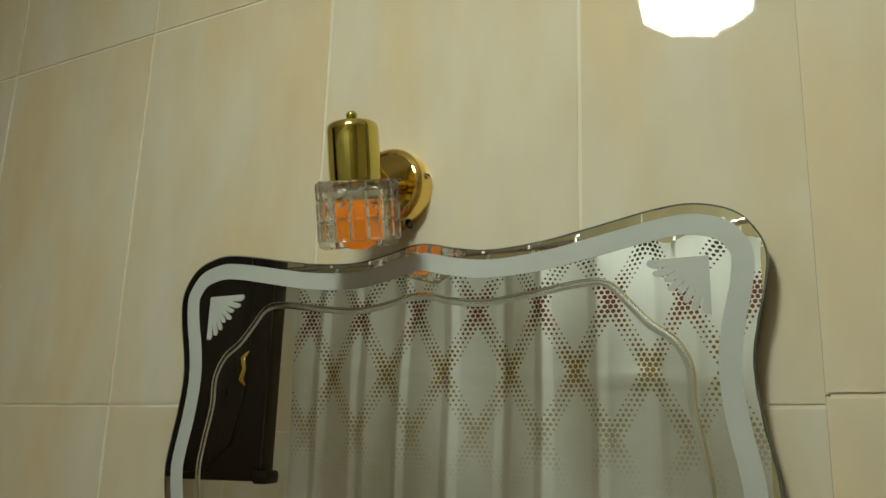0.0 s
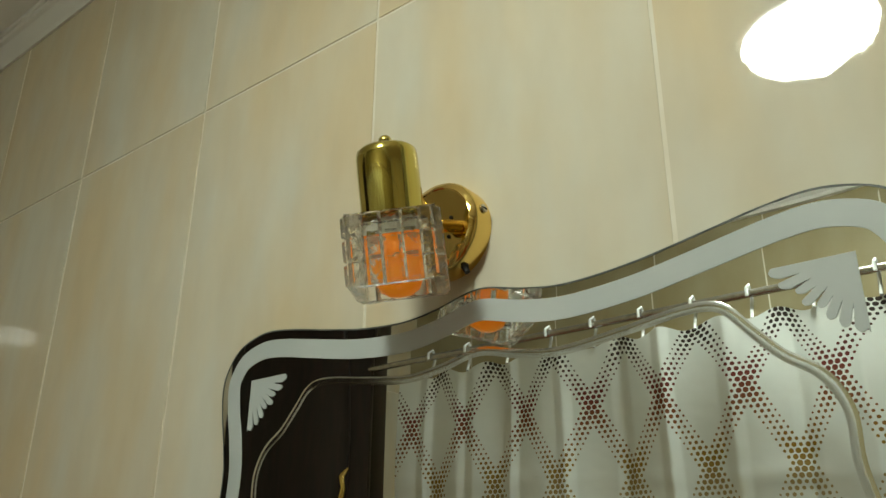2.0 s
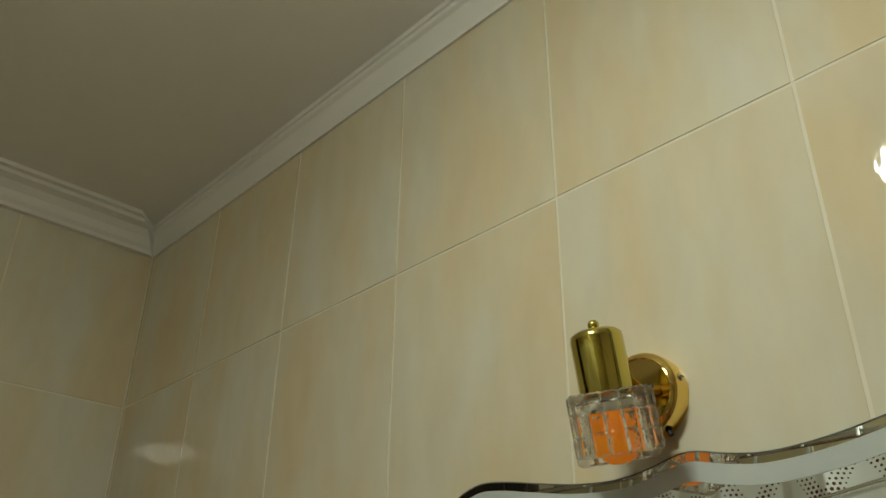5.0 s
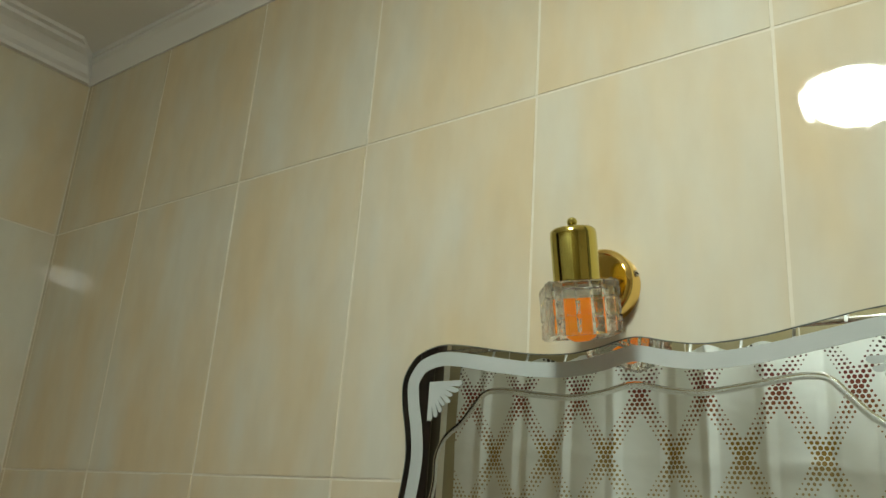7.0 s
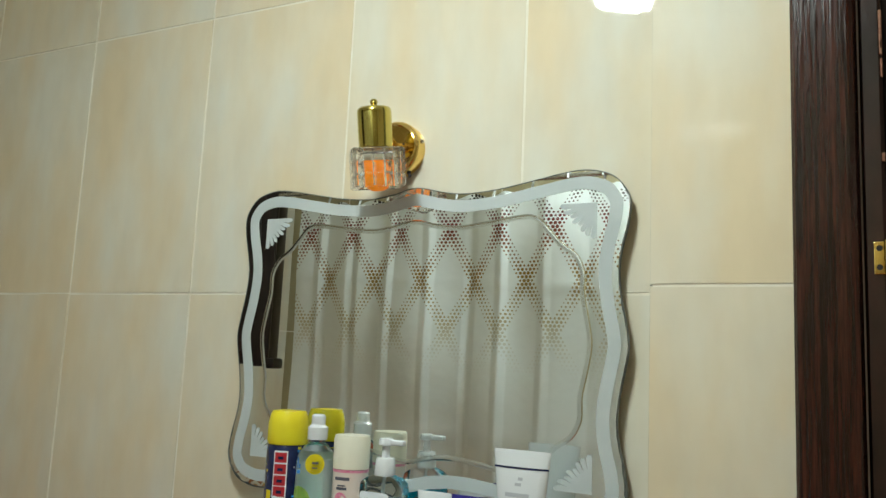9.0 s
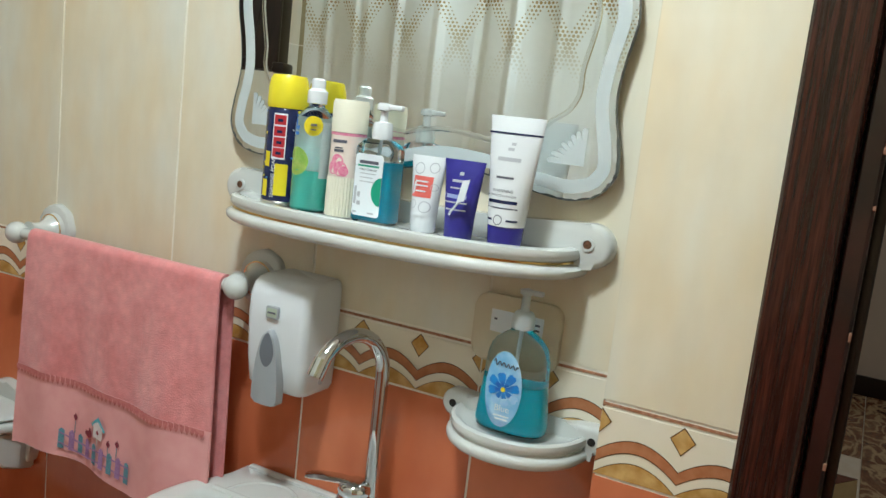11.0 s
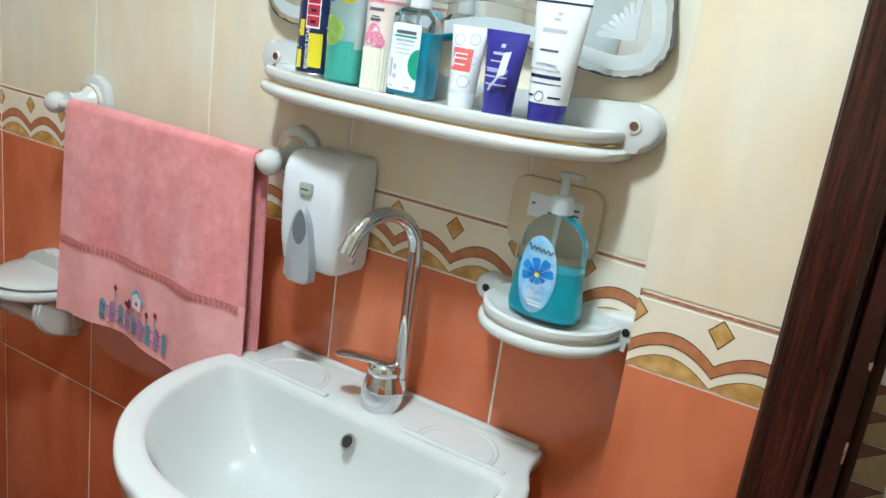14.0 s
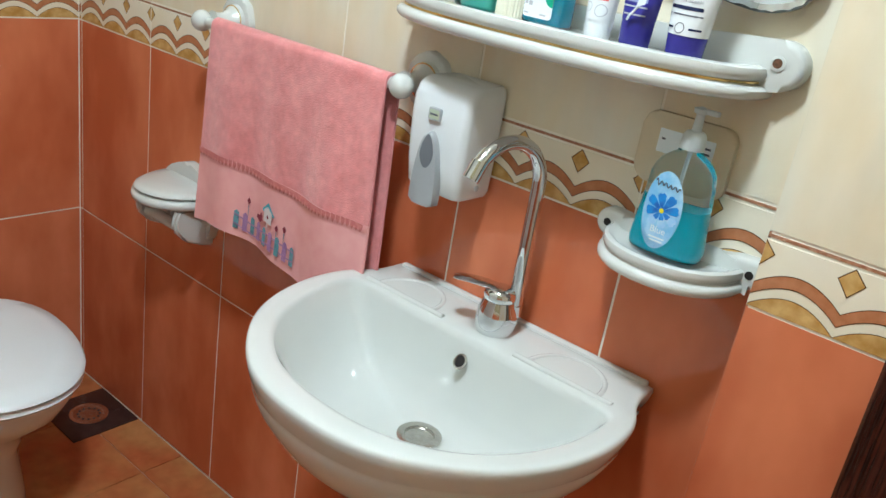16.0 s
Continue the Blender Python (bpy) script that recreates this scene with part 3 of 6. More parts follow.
# ---- mirror ----
def mirror():
    cx, cz, y = 0.1175, 1.2905, -0.0170
    half = [(0.0, 0.1855), (0.035, 0.1785), (0.065, 0.1748), (0.107, 0.1775), (0.150, 0.1848), (0.190, 0.1920), (0.218, 0.1935), (0.244, 0.1860), (0.258, 0.1720), (0.2645, 0.1550), (0.2620, 0.1300), (0.2560, 0.1050), (0.2530, 0.0800), (0.2560, 0.0500), (0.2620, 0.0200), (0.2645, 0.0)]

    def mirrored(quad):
        right = quad + [(x, -z) for x, z in reversed(quad[:-1])]
        full = right + [(-x, z) for x, z in reversed(right[1:-1])]
        return [(p.x + cx, p.y + cz) for p in smooth_curve([Vector(p) for p in full], 5)]

    outline = mirrored(half)
    m = thing("wall_mirror", (cx, 0, cz - 0.193), "frameless wavy-edged wall mirror with frosted border and etched corner fans", "mirror")
    bevel_in = offset_in(outline, 0.0080)
    bm = bmesh.new()
    plate(bm, bevel_in, -0.0125, y)
    part("glass", bm, SILVER, m, "clear silvered mirror glass", smooth=0)
    bm = bmesh.new()
    loft(bm, [[(p[0], y, p[1]) for p in bevel_in], [(p[0], y + 0.00012, p[1]) for p in outline]])
    part("bevelled_edge", bm, SILVER, m, "bright bevelled edge", smooth=0)
    # chipped dark edge, more worn along the bottom
    chip = random.Random(3)
    worn = [chip.uniform(0.0, 0.0016) * (1.6 if p[1] < cz - 0.12 else 0.25) for p in outline]
    inset = offset_in(outline, 1.0)
    nearer = [(p[0] + (q[0] - p[0]) * (0.0009 + w), p[1] + (q[1] - p[1]) * (0.0009 + w)) for p, q, w in zip(outline, inset, worn)]
    bm = bmesh.new()
    loft(bm, [[(p[0], y - 0.0001, p[1]) for p in nearer], [(p[0], y - 0.0001, p[1]) for p in outline], [(p[0], -0.0115, p[1]) for p in outline]])
    part("rim", bm, EDGE, m, "dark worn mirror edge")
    bm = bmesh.new()
    ring_strip(bm, bevel_in, offset_in(outline, 0.0225), y + 0.0001, y - 0.0004)
    part("frosted_border", bm, FROST, m, "pale frosted border band", smooth=0)
    # ground groove inside the border
    line = mirrored([(0.0, 0.1425), (0.030, 0.1365), (0.060, 0.1332), (0.100, 0.1375), (0.138, 0.1428), (0.158, 0.1405), (0.172, 0.1260), (0.186, 0.1110), (0.203, 0.0985), (0.2125, 0.0800), (0.2130, 0.0550), (0.2190, 0.0250), (0.2225, 0.0)])
    bm = bmesh.new()
    loft(bm, [[(p[0], y - d, p[1]) for p in offset_in(line, o)] for o, d in ((-0.0030, 0.0), (-0.0016, 0.00032), (0.0, 0.0004), (0.0016, 0.00032), (0.0030, 0.0))])
    part("etched_line", bm, ETCH, m, "ground groove inside the border", smooth=80)
    # corner fans: frosted fingers spreading from each corner
    for sx in (-1, 1):
        for sz in (-1, 1):
            bm = bmesh.new()
            ax, az = cx + sx * 0.2275, cz + sz * 0.1555
            k, pts = 8, []
            for i in range(k):
                for u in (0.0, 0.12, 0.3, 0.5, 0.7, 0.86):
                    a = radians(90 * (i + u) / k)
                    reach = (0.0440 - 0.0105 * math.sin(2 * a)) * (1 + 0.05 * math.sin(i * 2.6))
                    rr = reach * (0.66 if u == 0.0 and i else 0.90 + 0.10 * math.sin(math.pi * (u + 0.07)))
                    pts.append((ax - sx * rr * math.cos(a), az - sz * rr * math.sin(a)))
            pts.append((ax, az - sz * 0.041))
            front = [bm.verts.new((p[0], y - 0.0005, p[1])) for p in pts]
            tip = bm.verts.new((ax, y - 0.0005, az))
            for a, b in zip(front, front[1:]):
                bm.faces.new((tip, a, b))
            part("corner_fan", bm, FROST, m, "etched white fan", smooth=0)


mirror()


# ---- wall lamp ----
def wall_lamp():
    bx, bz = 0.0820, 1.5285
    lamp = thing("wall_lamp", (bx, 0.0, bz), "brass wall lamp with pressed glass cube shade and orange bulb", "wall lamp")
    bm = bmesh.new(); lathe(bm, (bx, 0, bz), [(0.0350, 0.0), (0.0352, 0.0155), (0.0338, 0.0180), (0.0300, 0.0195), (0.0290, 0.0185), (0.001, 0.0190)], 64, "y")
    base = part("base_plate", bm, BRASS, lamp, "polished round brass wall plate")
    bm = bmesh.new(); rod(bm, (bx + 0.0325, -0.009, bz + 0.008), (bx + 0.0358, -0.009, bz + 0.009), 0.0032, seg=14)
    screw = part("screw", bm, STEEL, base)
    bm = bmesh.new(); box(bm, bx + 0.0356, bx + 0.0362, -0.0114, -0.0066, bz + 0.0082, bz + 0.0094)
    part("screw_slot", bm, DARK, base)
    bm = bmesh.new(); ball(bm, (bx + 0.018, -0.009, bz - 0.0300), 0.0030); rod(bm, (bx + 0.018, -0.009, bz - 0.030), (bx + 0.0205, -0.009, bz - 0.0355), 0.0022, seg=8)
    part("knob", bm, DARK, base, "small black knob")
    for dx, dz in ((0.012, -0.010), (0.014, 0.004)):
        bm = bmesh.new(); ball(bm, (bx + dx, -0.0192, bz + dz), 0.0014, seg=10)
        part("rivet", bm, DARK, base)
    c = (0.0890, -0.0765)
    bm = bmesh.new(); rod(bm, (bx + 0.002, -0.015, bz + 0.000), (c[0], c[1] + 0.012, bz + 0.013), 0.0052, seg=20); rod(bm, (bx + 0.004, -0.040, bz + 0.005), (c[0] - 0.001, c[1] + 0.015, bz + 0.0125), 0.0066, seg=20)
    part("arm", bm, BRASS, lamp)
    zc = bz + 0.015
    lean = Matrix.Translation((c[0], c[1], zc)) @ Matrix.Rotation(radians(-1), 4, "Y") @ Matrix.Rotation(radians(10), 4, "X") @ Matrix.Translation((-c[0], -c[1], -zc))

    def part_l(name, bm, *rest, **kw):
        bm.transform(lean)
        return part(name, bm, *rest, **kw)

    k = bz - 1.507
    bm = bmesh.new(); lathe(bm, (c[0], c[1], k), [(0.0200, 1.4895), (0.0206, 1.491), (0.0206, 1.5345), (0.0200, 1.5385), (0.0178, 1.5405), (0.006, 1.5415), (0.001, 1.5415)], 48)
    cap = part_l("socket_cap", bm, BRASS_CAP, lamp, "olive gold brass socket cap")
    bm = bmesh.new(); ball(bm, (c[0], c[1], 1.5470 + k), 0.0046, 1, 1, 0.95); rod(bm, (c[0], c[1], 1.541 + k), (c[0], c[1], 1.5445 + k), 0.0036, seg=14)
    part_l("finial", bm, BRASS_CAP, cap)
    # pressed glass cube turned to the room: upright bars cut by cross grooves, thick walls, open below
    bm = bmesh.new()
    h, z0, z1, n, t = 0.0310, 1.4445 + k, 1.4905 + k, 30, 0.0055
    ca, sa = math.cos(radians(36)), math.sin(radians(36))

    def square(r, z, rough):
        out = []
        for side in range(4):
            for i in range(n):
                u = i / n
                x = (-1 + 2 * u) * r
                bar = (u * 5) % 1.0
                row = ((z - z0) / (z1 - z0) * 3) % 1.0
                push = rough * 0.0030 * max(0.0, 1 - abs(2 * bar - 1) ** 6) * (1.0 if 0.10 < row < 0.90 else 0.25)
                rr = r + push - (rough * 0.0030 if u < 0.04 or u > 0.96 else 0.0)
                p, q = x, -rr
                for _ in range(side):
                    p, q = -q, p
                out.append((c[0] + p * ca - q * sa, c[1] + p * sa + q * ca, z))
        return out

    rings = []
    steps = 25
    for j in range(steps):
        z = z0 + (z1 - z0) * j / (steps - 1)
        rings.append(square(h - 0.0025, z, 1.0 if 0 < j < steps - 1 else 0.0))
    rings.append(square(h - 0.0120, z1 + 0.0006, 0))
    rings.append(square(h - 0.0120, z1 - t, 0))
    rings.append(square(h - 0.0085, z1 - t - 0.002, 0))
    rings.append(square(h - 0.0085, z0, 0))
    loft(bm, rings)
    bmesh.ops.bridge_loops(bm, edges=[e for e in bm.edges if e.is_boundary])
    part_l("shade", bm, GLASS, lamp, "clear pressed glass cube with raised blocks", smooth=25)
    bm = bmesh.new(); lathe(bm, (c[0], c[1], k), [(0.001, 1.4405), (0.007, 1.4412), (0.0125, 1.4445), (0.0148, 1.4500), (0.0150, 1.467), (0.0140, 1.4735), (0.010, 1.479), (0.008, 1.487)], 32)
    part_l("bulb", bm, BULB, lamp, "orange glass bulb")
    bm = bmesh.new(); lathe(bm, (c[0], c[1], k), [(0.0172, 1.4790), (0.0172, 1.4880), (0.009, 1.4880), (0.009, 1.4790)], 32)
    part_l("socket_ring", bm, IVORY_PL, lamp, "ivory socket ring")


wall_lamp()


# ---- porcelain shelf, soap dish, paper holder ----
def half_dish(bm, cx, half, depth, rows, power=2.4, seg=48):
    """A half-round shelf against the wall; rows of (share of the outline, height)."""
    def edge(f):
        out = []
        for i in range(seg + 1):
            a = math.pi * i / seg
            ca, sa = math.cos(a), math.sin(a)
            out.append((cx + f * half * math.copysign(abs(ca) ** (2 / power), ca), -0.004 - (f * depth) * abs(sa) ** (2 / power)))
        return out
    rings = [[(x, y, z) for x, y in edge(f)] for f, z in rows]
    loft(bm, rings, False)
    return bm


def porcelain_shelf():
    s = thing("shelf", (0.1215, 0, 1.01), "long white porcelain bathroom shelf with a thin gold line", "shelf")
    bm = bmesh.new()
    half_dish(bm, 0.1215, 0.238, 0.118, [(0.02, 1.043), (0.5, 1.0425), (0.86, 1.043), (0.90, 1.0465), (0.94, 1.0485), (0.975, 1.0465), (0.985, 1.041), (0.975, 1.036), (0.955, 1.0335), (0.955, 1.0305), (0.985, 1.0292), (1.003, 1.0258), (1.003, 1.0205), (0.985, 1.0165), (0.93, 1.0145), (0.5, 1.013), (0.02, 1.013)], 2.6)
    part("tray", bm, PORCELAIN, s, "glossy white tray with a rounded double lip", smooth=50)
    bm = bmesh.new()
    half_dish(bm, 0.1215, 0.2385, 0.1183, [(0.952, 1.0336), (0.959, 1.0332), (0.959, 1.0312), (0.952, 1.0308)], 2.6)
    part("gold_line", bm, GOLD, s, "gold painted line")
    poly = []
    for cx, sx in ((0.362, 1), (-0.119, -1)):
        arc = []
        for i in range(13):
            a = radians(-75 + 165 * i / 12)
            arc.append((cx + sx * 0.027 * math.cos(a), 1.0515 + 0.025 * math.sin(a)))
        poly += arc if sx == 1 else list(reversed(arc))
        if sx == 1:
            poly += [(0.345, 1.0755), (0.315, 1.0735), (0.275, 1.0705), (0.20, 1.0680), (0.04, 1.0680), (-0.035, 1.0705), (-0.075, 1.0735), (-0.103, 1.0755)]
    poly += [(-0.10, 1.018), (0.34, 1.018)]
    bm = bmesh.new(); plate(bm, poly, 0.0, -0.020, 0.007, 3)
    back = part("back_plate", bm, PORCELAIN, s, "white porcelain back plate with rounded ears")
    for x in (-0.119, 0.362):
        bm = bmesh.new(); lathe(bm, (x, 0, 1.054), [(0.0075, 0.019), (0.0075, 0.0215), (0.0050, 0.0220), (0.0048, 0.0212)], 20, "y")
        part("washer", bm, PORCELAIN, back)
        bm = bmesh.new(); lathe(bm, (x, 0, 1.054), [(0.0048, 0.019), (0.0048, 0.0212), (0.001, 0.0214)], 16, "y")
        part("screw", bm, RUST, back, "rusty fixing screw")


porcelain_shelf()


def soap_dish():
    s = thing("soap_dish", (0.311, 0, 0.815), "white porcelain half-round soap dish screwed to the tiles", "soap dish")
    bm = bmesh.new()
    half_dish(bm, 0.311, 0.083, 0.093, [(0.02, 0.8385), (0.5, 0.8385), (0.80, 0.840), (0.86, 0.8435), (0.91, 0.8455), (0.955, 0.8435), (0.965, 0.839), (0.955, 0.835), (0.925, 0.8325), (0.93, 0.831), (0.975, 0.8298), (1.0, 0.8265), (1.0, 0.8220), (0.97, 0.8180), (0.88, 0.8160), (0.4, 0.815), (0.02, 0.815)], 2.2)
    part("tray", bm, PORCELAIN, s, smooth=50)
    poly = []
    for cx, sx in ((0.396, 1), (0.226, -1)):
        arc = [(cx + sx * 0.0155 * math.cos(radians(a)), 0.842 + 0.0165 * math.sin(radians(a))) for a in range(-90, 91, 15)]
        poly += arc if sx == 1 else list(reversed(arc))
        if sx == 1:
            poly += [(0.378, 0.8575), (0.36, 0.853), (0.262, 0.853), (0.244, 0.8575)]
    poly += [(0.245, 0.819), (0.377, 0.819)]
    bm = bmesh.new(); plate(bm, poly, 0.0, -0.018, 0.006, 3)
    back = part("back_plate", bm, PORCELAIN, s)
    for x in (0.226, 0.396):
        bm = bmesh.new(); lathe(bm, (x, 0, 0.842), [(0.0046, 0.0165), (0.0046, 0.0188), (0.001, 0.0190)], 16, "y")
        part("screw", bm, DARK, back, "dark fixing hole")


soap_dish()


def paper_holder():
    cx, z = -0.600, 0.600
    s = thing("toilet_paper_holder", (cx, 0, 0.52), "white porcelain toilet paper holder with a rounded lid, empty", "paper holder")
    bm = bmesh.new()
    poly = smooth_curve([Vector(p) for p in ((cx + 0.075, 0.625), (cx + 0.04, 0.650), (cx, 0.662), (cx - 0.04, 0.650), (cx - 0.075, 0.625), (cx - 0.075, 0.555), (cx - 0.05, 0.53), (cx + 0.05, 0.53), (cx + 0.075, 0.555))], 4)
    plate(bm, [(p.x, p.y) for p in poly], 0.0, -0.018, 0.006, 3)
    part("back_plate", bm, PORCELAIN, s)
    bm = bmesh.new()
    half_dish(bm, cx, 0.084, 0.110, [(0.02, 0.634), (0.55, 0.6335), (0.85, 0.630), (0.95, 0.626), (0.975, 0.622), (0.95, 0.619), (0.02, 0.618)], 2.1)
    part("lid", bm, PORCELAIN, s, "smooth white lid", smooth=60)
    bm = bmesh.new()
    half_dish(bm, cx, 0.086, 0.112, [(0.02, 0.6165), (0.90, 0.6165), (0.985, 0.614), (1.0, 0.608), (0.985, 0.602), (0.92, 0.599), (0.84, 0.598), (0.02, 0.598)], 2.1)
    part("rim", bm, PORCELAIN, s, smooth=60)
    for sx in (-1, 1):
        bm = bmesh.new()
        prof = [(0.0, 0.600), (-0.075, 0.600), (-0.082, 0.580), (-0.078, 0.560), (-0.060, 0.540), (-0.030, 0.528), (0.0, 0.522)]
        a = [(cx + sx * 0.066, y, zz) for y, zz in prof]
        b = [(cx + sx * 0.050, y, zz) for y, zz in prof]
        loft(bm, [a, b], True, True, True)
        bmesh.ops.bevel(bm, geom=list(bm.edges), offset=0.004, segments=2, affect="EDGES")
        part("arm", bm, PORCELAIN, s)
    bm = bmesh.new(); rod(bm, (cx - 0.052, -0.060, 0.562), (cx + 0.052, -0.060, 0.562), 0.0105)
    part("roller", bm, PORCELAIN, s)


paper_holder()


# ---- towel rail and towel ----
def towel_rail():
    r = thing("towel_rail", (-0.285, 0, 0.93), "white porcelain towel rail with round end knobs", "towel rail")
    for x in (-0.492, -0.076):
        bm = bmesh.new()
        poly = []
        for i in range(32):
            a = 2 * math.pi * i / 32
            rr = 0.0395 + 0.0010 * math.cos(8 * a)
            poly.append((x - 0.004 + rr * 0.92 * math.cos(a), 0.932 + rr * math.sin(a)))
        plate(bm, poly, 0.0, -0.012, 0.004, 2)
        rose = part("rosette", bm, PORCELAIN, r, "scalloped white wall rosette")
        bm = bmesh.new(); lathe(bm, (x - 0.004, 0, 0.932), [(0.027, 0.011), (0.024, 0.018), (0.0165, 0.026), (0.0125, 0.036), (0.0125, 0.046), (0.015, 0.054)], 32, "y")
        part("post", bm, PORCELAIN, rose)
        bm = bmesh.new(); lathe(bm, (x - 0.004, 0, 0.932), [(0.0242, 0.0178), (0.0248, 0.0182), (0.0240, 0.0190)], 32, "y")
        part("gold_ring", bm, GOLD, rose)
        bm = bmesh.new(); ball(bm, (x - (0.012 if x < -0.2 else -0.004), -0.068, 0.930), 0.0165, seg=28)
        part("knob", bm, PORCELAIN, r, "round white knob")
    bm = bmesh.new(); rod(bm, (-0.495, -0.066, 0.930), (-0.075, -0.066, 0.930), 0.0085)
    part("bar", bm, PORCELAIN, r)


towel_rail()


def towel():
    t = thing("towel", (-0.275, -0.08, 0.60), "pink terry hand towel with an embroidered border hanging on the rail", "towel")
    x0, x1, bar_y, bar_z = -0.464, -0.090, -0.066, 0.930
    cols = 64

    def sheet(path, wob, taper):
        bm = bmesh.new()
        grid = []
        for j, (y, z, k) in enumerate(path):
            row = []
            for i in range(cols + 1):
                u = i / cols
                x = x0 + (x1 - x0) * u + taper * k * (u - 0.25)
                yy = y - k * (0.006 * math.sin(u * 9.0 + 0.6) + 0.004 * math.sin(u * 21 + 1.0 + z * 4)) * wob
                sag = 0.012 * k * math.sin(u * 5.2 + 0.4) * (1 if k > 0.8 else 0.3)
                row.append(bm.verts.new((x, yy, z + sag)))
            grid.append(row)
        for a, b in zip(grid, grid[1:]):
            for i in range(cols):
                bm.faces.new((a[i], a[i + 1], b[i + 1], b[i]))
        bmesh.ops.recalc_face_normals(bm, faces=bm.faces)
        bmesh.ops.solidify(bm, geom=list(bm.faces), thickness=0.0035)
        return bm

    over = []
    for a in range(0, 181, 15):
        over.append((bar_y + 0.0125 * math.cos(radians(a)), bar_z + 0.0125 * math.sin(radians(a)), 0.0))
    front = over + [(bar_y - 0.013 - 0.006 * s, bar_z - (bar_z - 0.738) * s, s * 0.75) for s in [i / 14 for i in range(1, 15)]]
    part("terry_front", sheet(front, 1.0, 0.012), TOWEL, t, "soft pink terry pile", smooth=80)
    low = [(bar_y - 0.019 - 0.004 * s, 0.738 - 0.126 * s, 0.75 + 0.25 * s) for s in [i / 10 for i in range(11)]]
    part("woven_border", sheet(low, 1.0, 0.012), TOWEL_FLAT, t, "smooth pale pink woven border", smooth=80)
    backp = [(bar_y + 0.0125, bar_z - (bar_z - 0.655) * s, s * 0.6) for s in [i / 16 for i in range(17)]]
    bm = sheet(backp, -0.6, 0.012)
    bmesh.ops.translate(bm, verts=bm.verts, vec=(0.005, -0.004, 0))
    part("terry_back", bm, TOWEL, t, smooth=80)

    def front_y(x, z):
        u = (x - x0) / (x1 - x0)
        s = max(0, min(1, (0.738 - z) / 0.126))
        k = 0.75 + 0.25 * s
        return bar_y - 0.019 - 0.004 * s - k * (0.006 * math.sin(u * 9.0 + 0.6) + 0.004 * math.sin(u * 21 + 1.0 + z * 4)) - 0.0026

    def sag(x):
        u = (x - x0) / (x1 - x0)
        return 0.012 * 0.85 * math.sin(u * 5.2 + 0.4)

    bm = bmesh.new()
    n = 46
    for i in range(n):
        x = x0 + (x1 - x0) * (i + 0.5) / n
        z = 0.733 + 0.3 * sag(x)
        w = (x1 - x0) / n
        y = front_y(x, z) - 0.0008
        v = [bm.verts.new(p) for p in ((x - w * 0.55, y, z + 0.006), (x + w * 0.55, y, z + 0.006), (x + w * 0.5, y, z), (x, y, z - 0.0065), (x - w * 0.5, y, z))]
        bm.faces.new(v)
    part("lace", bm, LACE, t, "darker rose zigzag lace", smooth=0)

    def patch(name, pts, material, label=""):
        bm = bmesh.new()
        bm.faces.new([bm.verts.new((x, front_y(x, z) - 0.0012, z + sag(x))) for x, z in pts])
        part(name, bm, material, t, label, smooth=0)

    for i in range(9):
        x = -0.357 + i * 0.0165
        w, h = 0.0046, 0.027
        z = 0.628
        patch("fence_picket", [(x - w, z), (x + w, z), (x + w, z + h), (x, z + h + 0.004), (x - w, z + h)], (TH_TEAL, TH_PURPLE)[i % 2], "embroidered fence picket")
    for z in (0.6355, 0.6505):
        patch("fence_rail", [(-0.361, z), (-0.221, z), (-0.221, z + 0.0022), (-0.361, z + 0.0022)], TH_PURPLE)
    hx, hz = -0.285, 0.668
    patch("birdhouse_wall", [(hx - 0.010, hz), (hx + 0.010, hz), (hx + 0.010, hz + 0.018), (hx, hz + 0.026), (hx - 0.010, hz + 0.018)], TH_WHITE, "white embroidered birdhouse")
    for sgn in (-1, 1):
        patch("birdhouse_roof", [(hx, hz + 0.032), (hx, hz + 0.025), (hx + sgn * 0.013, hz + 0.013), (hx + sgn * 0.0155, hz + 0.017)], TH_BLUE)
    patch("birdhouse_hole", [(hx - 0.003, hz + 0.009), (hx, hz + 0.005), (hx + 0.003, hz + 0.009), (hx, hz + 0.013)], TH_MAROON)
    patch("birdhouse_pole", [(hx - 0.0008, 0.660), (hx + 0.0008, 0.660), (hx + 0.0008, hz), (hx - 0.0008, hz)], TH_WHITE)
    patch("bird", [(hx - 0.030, 0.664), (hx - 0.020, 0.660), (hx - 0.013, 0.665), (hx - 0.014, 0.673), (hx - 0.019, 0.677), (hx - 0.022, 0.670), (hx - 0.028, 0.670)], TH_MAROON, "small maroon stitched bird shape")
    for fx, fz in ((-0.336, 0.680), (-0.246, 0.676), (-0.262, 0.670)):
        patch("flower", [(fx - 0.004, fz), (fx, fz - 0.006), (fx + 0.004, fz), (fx, fz + 0.006)], TH_MAROON)
        patch("stem", [(fx - 0.0006, 0.656), (fx + 0.0006, 0.656), (fx + 0.0006, fz - 0.005), (fx - 0.0006, fz - 0.005)], TH_TEAL)


towel()


